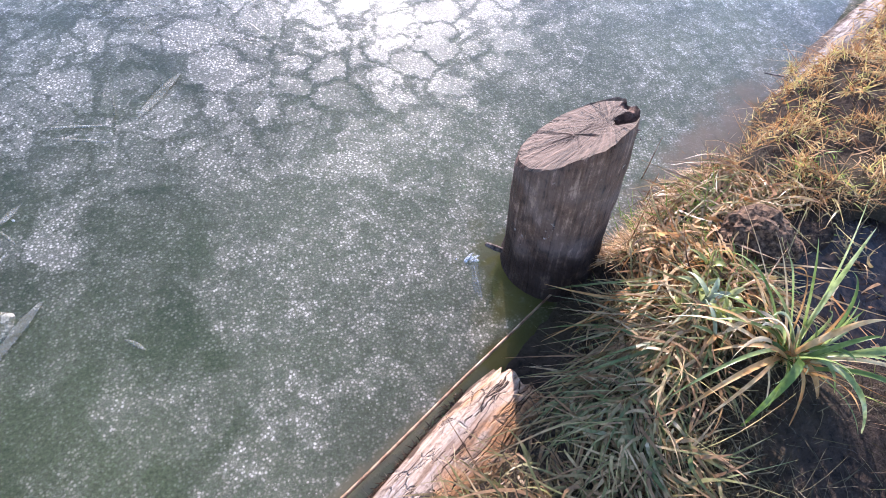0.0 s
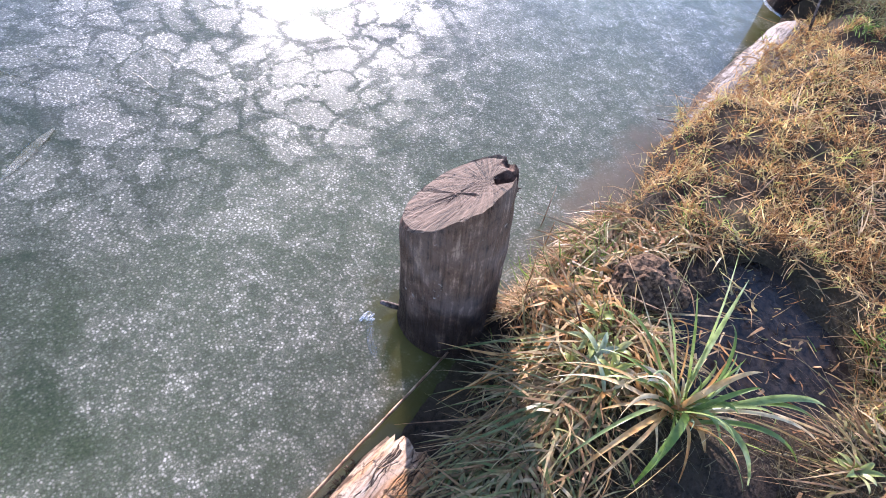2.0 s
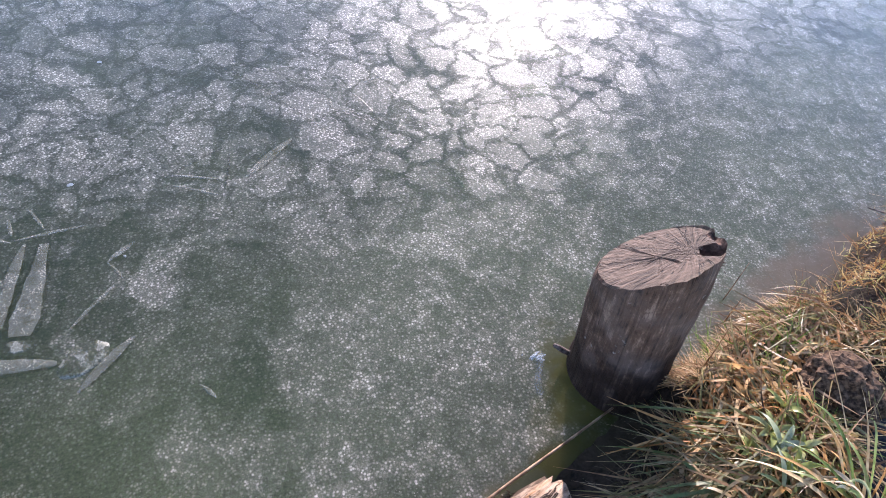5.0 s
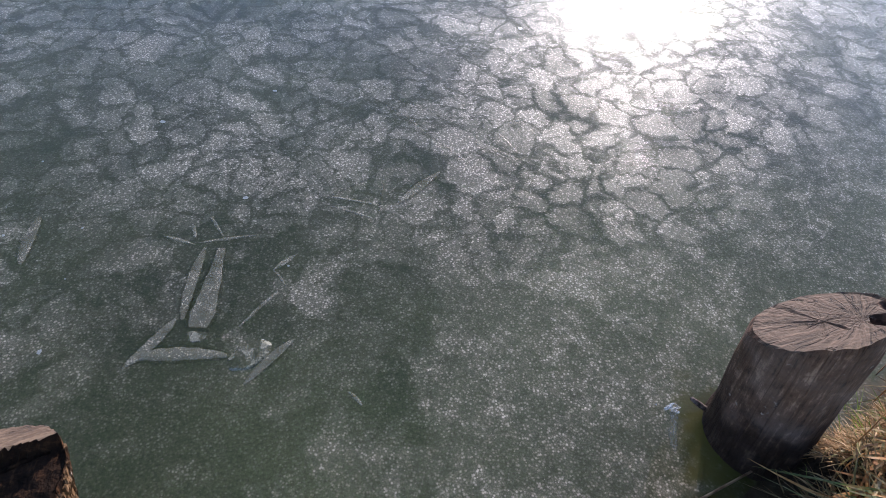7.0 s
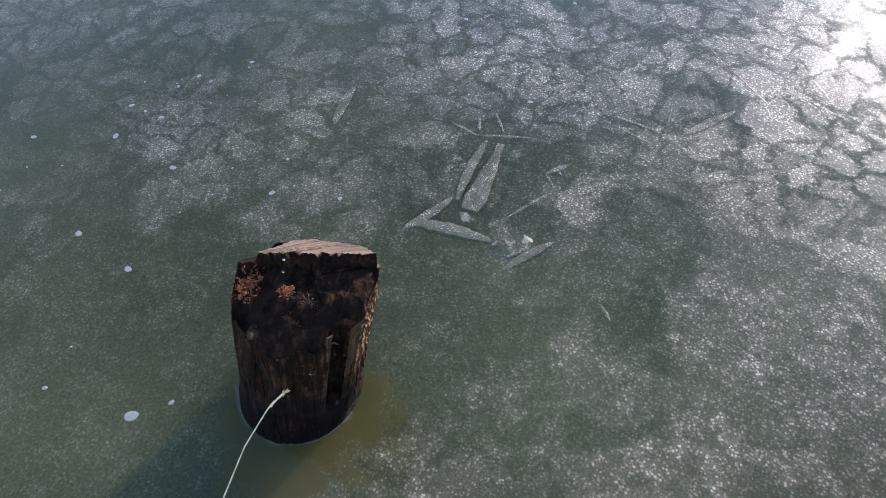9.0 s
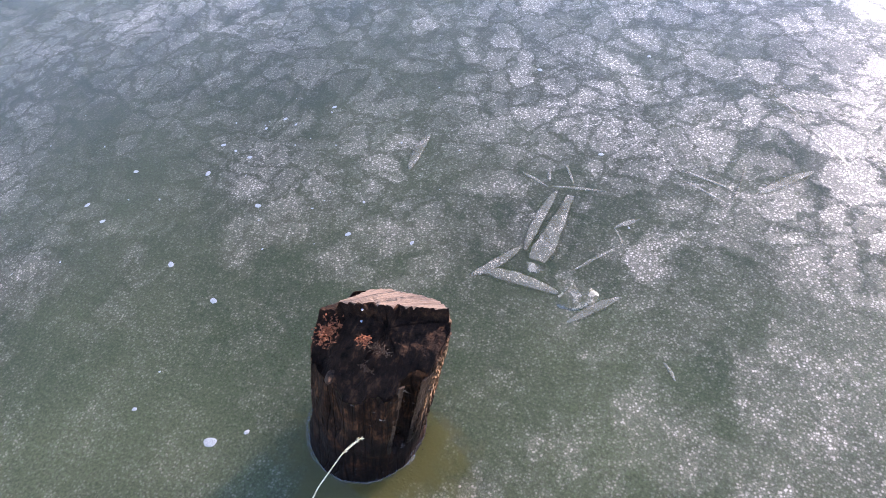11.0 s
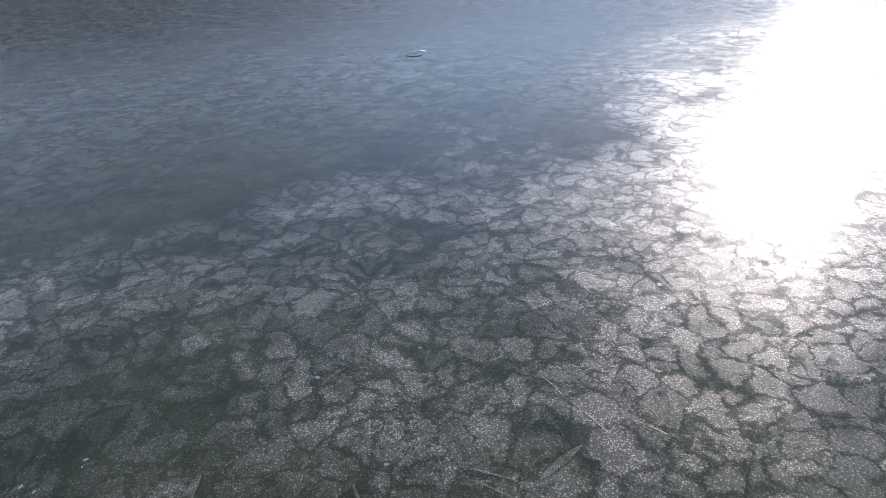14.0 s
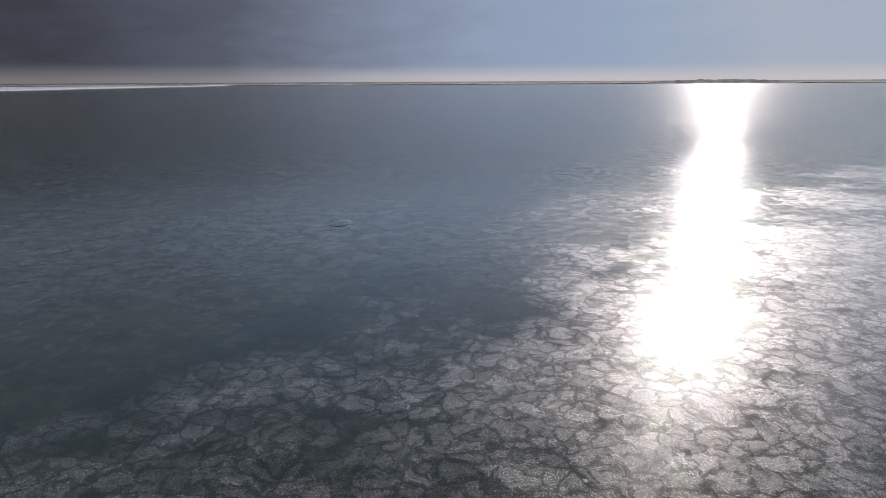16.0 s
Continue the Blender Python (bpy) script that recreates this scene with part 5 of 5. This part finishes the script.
def build_sedge():
    root = Vector((1.492, 0.704, float(height(1.492, 0.704)) - 0.005))
    plant = tagged(empty("sedge_plant", root), "tuft of broad green and straw-dry sedge leaves on the bank", "sedge")
    upright = (  # tip, lift of the arch, width in mm, dry or green, twist
        ((1.647, 0.884, 0.558), 0.00, 11, 0, 0.6), ((1.652, 0.830, 0.511), -0.03, 12, 0, -0.5), ((1.592, 0.875, 0.444), 0.02, 11, 0, 0.3), ((1.535, 0.850, 0.395), 0.10, 12, 1, 1.2), ((1.559, 0.939, 0.403), 0.01, 13, 1, 0.8),
        ((1.492, 0.938, 0.310), 0.07, 12, 1, 1.0), ((1.551, 1.066, 0.406), 0.03, 5, 1, 0.4), ((1.474, 0.980, 0.306), 0.16, 10, 0, 0.2), ((1.590, 0.655, 0.402), 0.06, 11, 0, -0.3), ((1.581, 0.733, 0.427), 0.02, 9, 0, 0.5), ((1.593, 0.739, 0.392), 0.03, 12, 1, 0.7),
    )
    arching = (
        ((1.764, 0.568, 0.330), 0.09, 17, 0, 0.3), ((1.756, 0.540, 0.280), 0.12, 12, 0, -0.2), ((1.752, 0.500, 0.250), 0.15, 9, 1, 0.5), ((1.668, 0.501, 0.250), 0.14, 12, 0, 0.3), ((1.584, 0.674, 0.440), 0.02, 15, 1, 0.4),
        ((1.529, 0.513, 0.230), 0.15, 16, 0, 0.4), ((1.388, 0.586, 0.240), 0.12, 8, 1, 0.9), ((1.296, 0.629, 0.220), 0.22, 19, 0, 0.3), ((1.182, 0.701, 0.250), 0.12, 14, 1, 0.5), ((1.175, 0.733, 0.270), 0.16, 9, 0, 0.6),
    )
    withered = (
        ((1.294, 0.888, 0.330), 0.08, 12, 1, 0.7), ((1.269, 0.896, 0.260), 0.12, 16, 1, 1.1), ((1.351, 0.791, 0.360), 0.15, 13, 1, 1.5), ((1.488, 0.604, 0.250), 0.06, 17, 1, 0.8), ((1.203, 0.668, 0.240), 0.14, 9, 1, 0.4),
        ((1.340, 0.850, 0.290), 0.10, 14, 0, 0.9), ((1.310, 0.790, 0.270), 0.12, 13, 1, 0.4), ((1.390, 0.900, 0.300), 0.10, 11, 0, 0.5), ((1.510, 0.611, 0.290), 0.08, 12, 0, 0.4), ((1.557, 0.639, 0.340), 0.06, 11, 0, 0.2),
    )
    for tip, lift, mm, dry, twist in upright + arching + withered:
        off = Vector((random.uniform(-0.022, 0.022), random.uniform(-0.022, 0.022), 0))
        blade("leaf", root + off, tip, lift, mm / 1000, SEDGE_DRY if dry else SEDGE, plant, (random.uniform(-0.02, 0.02), random.uniform(-0.02, 0.02), 0.03), random.uniform(0.45, 0.65), twist, 2.4 if dry else 3.4)
    for k in range(34):
        az, far = random.uniform(0, 6.28), random.uniform(0.06, 0.20)
        tip = root + Vector((math.cos(az) * far, math.sin(az) * far, random.choice((random.uniform(0.0, 0.06), random.uniform(0.04, 0.18)))))
        tip.z = max(tip.z, float(height(tip.x, tip.y)) + 0.01)
        off = Vector((random.uniform(-0.03, 0.03), random.uniform(-0.03, 0.03), 0))
        blade("leaf", root + off, tip, random.uniform(0.04, 0.14), random.uniform(0.005, 0.011), SEDGE_DRY if random.random() < 0.45 else SEDGE, plant, (random.uniform(-0.04, 0.04), random.uniform(-0.04, 0.04), 0), random.uniform(0.5, 0.85), random.uniform(-1, 1))


def build_small_plants():
    # the seed-headed stalk in front of the second pile
    foot = Vector((-0.35, 0.38, float(height(-0.35, 0.38))))
    stalk = tagged(empty("seeding_grass_stalk", foot), "single thin straw-yellow grass stalk with a seed head", "grass stalk")
    path = [foot, Vector((-0.376, 0.49, 0.21)), Vector((-0.368, 0.567, 0.317)), Vector((-0.338, 0.643, 0.405)), Vector((-0.302, 0.698, 0.472)), Vector((-0.271, 0.727, 0.508))]
    part("stem", smooth_all(tube([p - foot for p in path], [0.0018, 0.0017, 0.0016, 0.0014, 0.0012, 0.0009], 6)), CREAM, stalk)
    bm = bmesh.new()
    for k in range(14):
        f = k / 13
        c = path[4].lerp(path[5], f) - foot + Vector((random.uniform(-1, 1), random.uniform(-1, 1), random.uniform(-1, 1))) * 0.0025
        way = (path[5] - path[4]).normalized() + Vector((random.uniform(-0.5, 0.5), random.uniform(-0.5, 0.5), 0.2))
        side = way.orthogonal().normalized() * 0.0018
        t, q = bm.verts.new(c + way * 0.010), bm.verts.new(c)
        m1, m2, m3 = (bm.verts.new(c + way * 0.004 + d) for d in (side, -side, way.cross(side).normalized() * 0.0018))
        for tri in ((q, m1, m3), (q, m3, m2), (t, m3, m1), (t, m2, m3), (q, m2, m1), (t, m1, m2)):
            bm.faces.new(tri)
    part("seed_head", bm, CREAM, stalk)
    # upright dead stems on the bank
    for k, (x, y, tall, dx, dy) in enumerate(((1.56, 1.18, 0.16, 0.01, 0.0), (1.712, 1.412, 0.245, 0.003, 0.012), (1.66, 1.33, 0.17, 0.008, 0.01), (1.86, 1.36, 0.14, 0.02, 0.0), (1.95, 1.05, 0.16, 0.02, 0.03), (2.2, 1.12, 0.12, 0.03, 0.0), (1.40, 1.13, 0.20, -0.01, 0.01))):
        z = float(height(x, y))
        pts = [(x, y, z - 0.01), (x + dx * 0.4, y + dy * 0.4, z + tall * 0.5), (x + dx, y + dy, z + tall)]
        tagged(part("dead_stem", smooth_all(tube(pts, [0.0022, 0.0018, 0.001], 6)), REED if k % 2 else STRAW), "thin dead stem standing on the bank", "stem", "dead stems on the bank")
    # plantain-like rosettes
    for x, y, size, count in ((1.42, 0.93, 0.05, 8), (1.36, 0.90, 0.045, 7), (1.48, 0.97, 0.045, 7), (1.74, 0.44, 0.05, 8), (1.86, 0.41, 0.05, 7), (1.33, 1.0, 0.04, 6), (1.40, 0.84, 0.045, 7), (1.45, 0.88, 0.04, 6)):
        z = float(height(x, y)) + 0.032
        rosette = tagged(empty("broadleaf_weed", (x, y, z)), "low weed with a rosette of broad green leaves", "weed", "weeds on the bank")
        for k in range(count):
            az = 6.28 * k / count + random.uniform(-0.3, 0.3)
            far = size * random.uniform(0.7, 1.25)
            blade("leaf", (x, y, z), (x + far * math.cos(az), y + far * math.sin(az), z + random.uniform(0.0, 0.03)), 0.02, size * random.uniform(0.25, 0.42), WEED, rosette)
    for x, y, size, count in ((1.41, 0.89, 0.085, 7), (1.45, 0.81, 0.08, 6), (1.36, 0.81, 0.07, 5)):
        z = float(height(x, y)) + 0.035
        rosette = tagged(empty("lance_leaved_weed", (x, y, z)), "low weed with grey-green lance-shaped leaves lying flat", "weed", "lance-leaved weeds")
        for k in range(count):
            az = 6.28 * k / count + random.uniform(-0.4, 0.4)
            far = size * random.uniform(0.6, 1.2)
            blade("leaf", (x, y, z), (x + far * math.cos(az), y + far * math.sin(az), z + random.uniform(-0.015, 0.02)), random.uniform(0.01, 0.03), size * random.uniform(0.13, 0.2), LANCE if random.random() < 0.7 else SEDGE_DRY, rosette)
    # a clod of bare earth, and dead leaves
    for k, (x, y, r) in enumerate(((1.672, 1.005, 0.082), (1.605, 0.985, 0.052), (1.740, 0.975, 0.056), (1.69, 0.945, 0.052))):
        bm = bmesh.new()
        bmesh.ops.create_icosphere(bm, subdivisions=4, radius=r)
        for v in bm.verts:
            q = v.co * 26 + Vector((k, 0, 0))
            v.co *= 1 + 0.22 * noise.noise(q) + 0.14 * noise.noise(q * 2.7) + 0.09 * noise.noise(q * 6.0)
            v.co.z *= 0.75
        ob = part("earth_clod", bm, CLOD)
        ob.location = (x, y, float(height(x, y)) - r * 0.18)
        tagged(ob, "crumbly dark brown clod of bare earth in the turf", "clod", "earth clods")
    flower = tagged(empty("blue_flower", (1.305, 0.40, 0.0)), "tiny pale blue flower head in the shaded grass", "flower")
    flower.location.z = float(height(1.305, 0.40)) + 0.03
    bm = bmesh.new()
    for k in range(22):
        az, out = 2.4 * k, 0.0022 * math.sqrt(k)
        c = Vector((out * math.cos(az), out * math.sin(az), 0.003 - out * 0.3))
        r = bmesh.ops.create_icosphere(bm, subdivisions=1, radius=0.0016)
        bmesh.ops.translate(bm, verts=r["verts"], vec=c)
    part("petal_cluster", bm, BLUE, flower)
    part("stem", tube([(0, 0, -0.04), (0, 0, 0.002)], [0.0008, 0.0007], 5), GREEN, flower)


# ---- far shore ----
def build_distance():
    pts, faces = [], []
    angles = np.linspace(-75, 75, 160)
    rng = np.random.default_rng(3)
    # extra height on one side is added, unseen, to darken the ice's reflections
    ridge = 317 + 560 * step(-angles, -20.0, 34.0) + 17 * np.sin(angles * 0.09) + 12 * np.sin(angles * 0.31 + 1) + 8 * rng.uniform(-1, 1, len(angles))
    for a, top in zip(np.radians(angles), ridge):
        for z in (-4.0, 60.0, 165.0, top):
            pts.append((2000 * math.sin(a), 2000 * math.cos(a), z))
    for k in range(len(angles) - 1):
        for j in range(3):
            faces.append((4 * k + j, 4 * k + 4 + j, 4 * k + 5 + j, 4 * k + 1 + j))
    tagged(sheet("backdrop", pts, faces, HAZE), "glowing backdrop for hazy hills and sky beyond the lake", "hills", kind="structure")
    rng = np.random.default_rng(14)
    x = np.concatenate([rng.uniform(-420, 90, 9000), rng.uniform(160, 420, 3000)])
    b = np.stack([x, 299.0 + rng.uniform(0, 3.0, len(x)), 0.02 + 0 * x], -1)
    w, flat = lean(rng, len(b), 3.0)
    strands("shore_reeds", b, w, rng.uniform(0.4, 1.3, len(b)), rng.uniform(0.04, 0.10, len(b)), flat * 0.3, PALE_REED, "pale frosted reeds along the far shore", 2)


def build_headland():
    """A low spit of dark scrub at the far shore."""
    bm = bmesh.new()
    rows = []
    for k, x in enumerate(np.linspace(90, 160, 60)):
        top = 1.7 * math.sin(math.pi * k / 59) ** 0.5 * (1 + 0.3 * noise.noise(Vector((x * 0.3, 0, 0))) + 0.25 * noise.noise(Vector((x * 1.3, 4, 0)))) + 0.1
        rows.append([bm.verts.new((x, 298.6 + dy, z)) for dy, z in ((0, 0.0), (0.4, top * 0.7), (1.6, top), (4.0, top * 0.8), (6.0, 0.0))])
    for p, q in zip(rows, rows[1:]):
        for k in range(4):
            bm.faces.new((p[k], p[k + 1], q[k + 1], q[k]))
    tagged(part("headland", smooth_all(bm), SCRUB), "low dark scrubby headland at the far shore", "headland", kind="structure")


def build_side_bank():
    """The lake's nearer side shore, a low frosted bank that runs away to the far shore."""
    bm = bmesh.new()
    rows = []
    for k, y in enumerate(np.linspace(60, 302, 70)):
        x0 = -104 + 2.5 * noise.noise(Vector((y * 0.03, 2, 0))) + 0.8 * noise.noise(Vector((y * 0.2, 5, 0)))
        rows.append([bm.verts.new((x0 - dx, y, z)) for dx, z in ((0, -0.05), (0.6, 0.03), (3.0, 0.05), (30.0, 0.06), (120.0, 0.02))])
    for p, q in zip(rows, rows[1:]):
        for k in range(4):
            bm.faces.new((p[k], q[k], q[k + 1], p[k + 1]))
    tagged(part("side_bank", smooth_all(bm), FROSTED_BANK), "low frosted bank along the lake's side", "bank", kind="structure")
    rng = np.random.default_rng(15)
    y = rng.uniform(70, 299, 6000)
    b = np.stack([-105.5 - rng.uniform(-1.0, 3.0, len(y)), y, 0.05 + 0 * y], -1)
    w, flat = lean(rng, len(b), 3.0)
    strands("shore_reeds", b, w, rng.uniform(0.15, 0.45, len(b)), rng.uniform(0.03, 0.08, len(b)), flat * 0.3, PALE_REED, "pale frosted reeds along the lake's side shore", 2)


build_ground()
build_ice()
build_timber()
build_logs()
build_ice_details()
build_grass()
build_sedge()
build_small_plants()
build_distance()
build_headland()
build_side_bank()
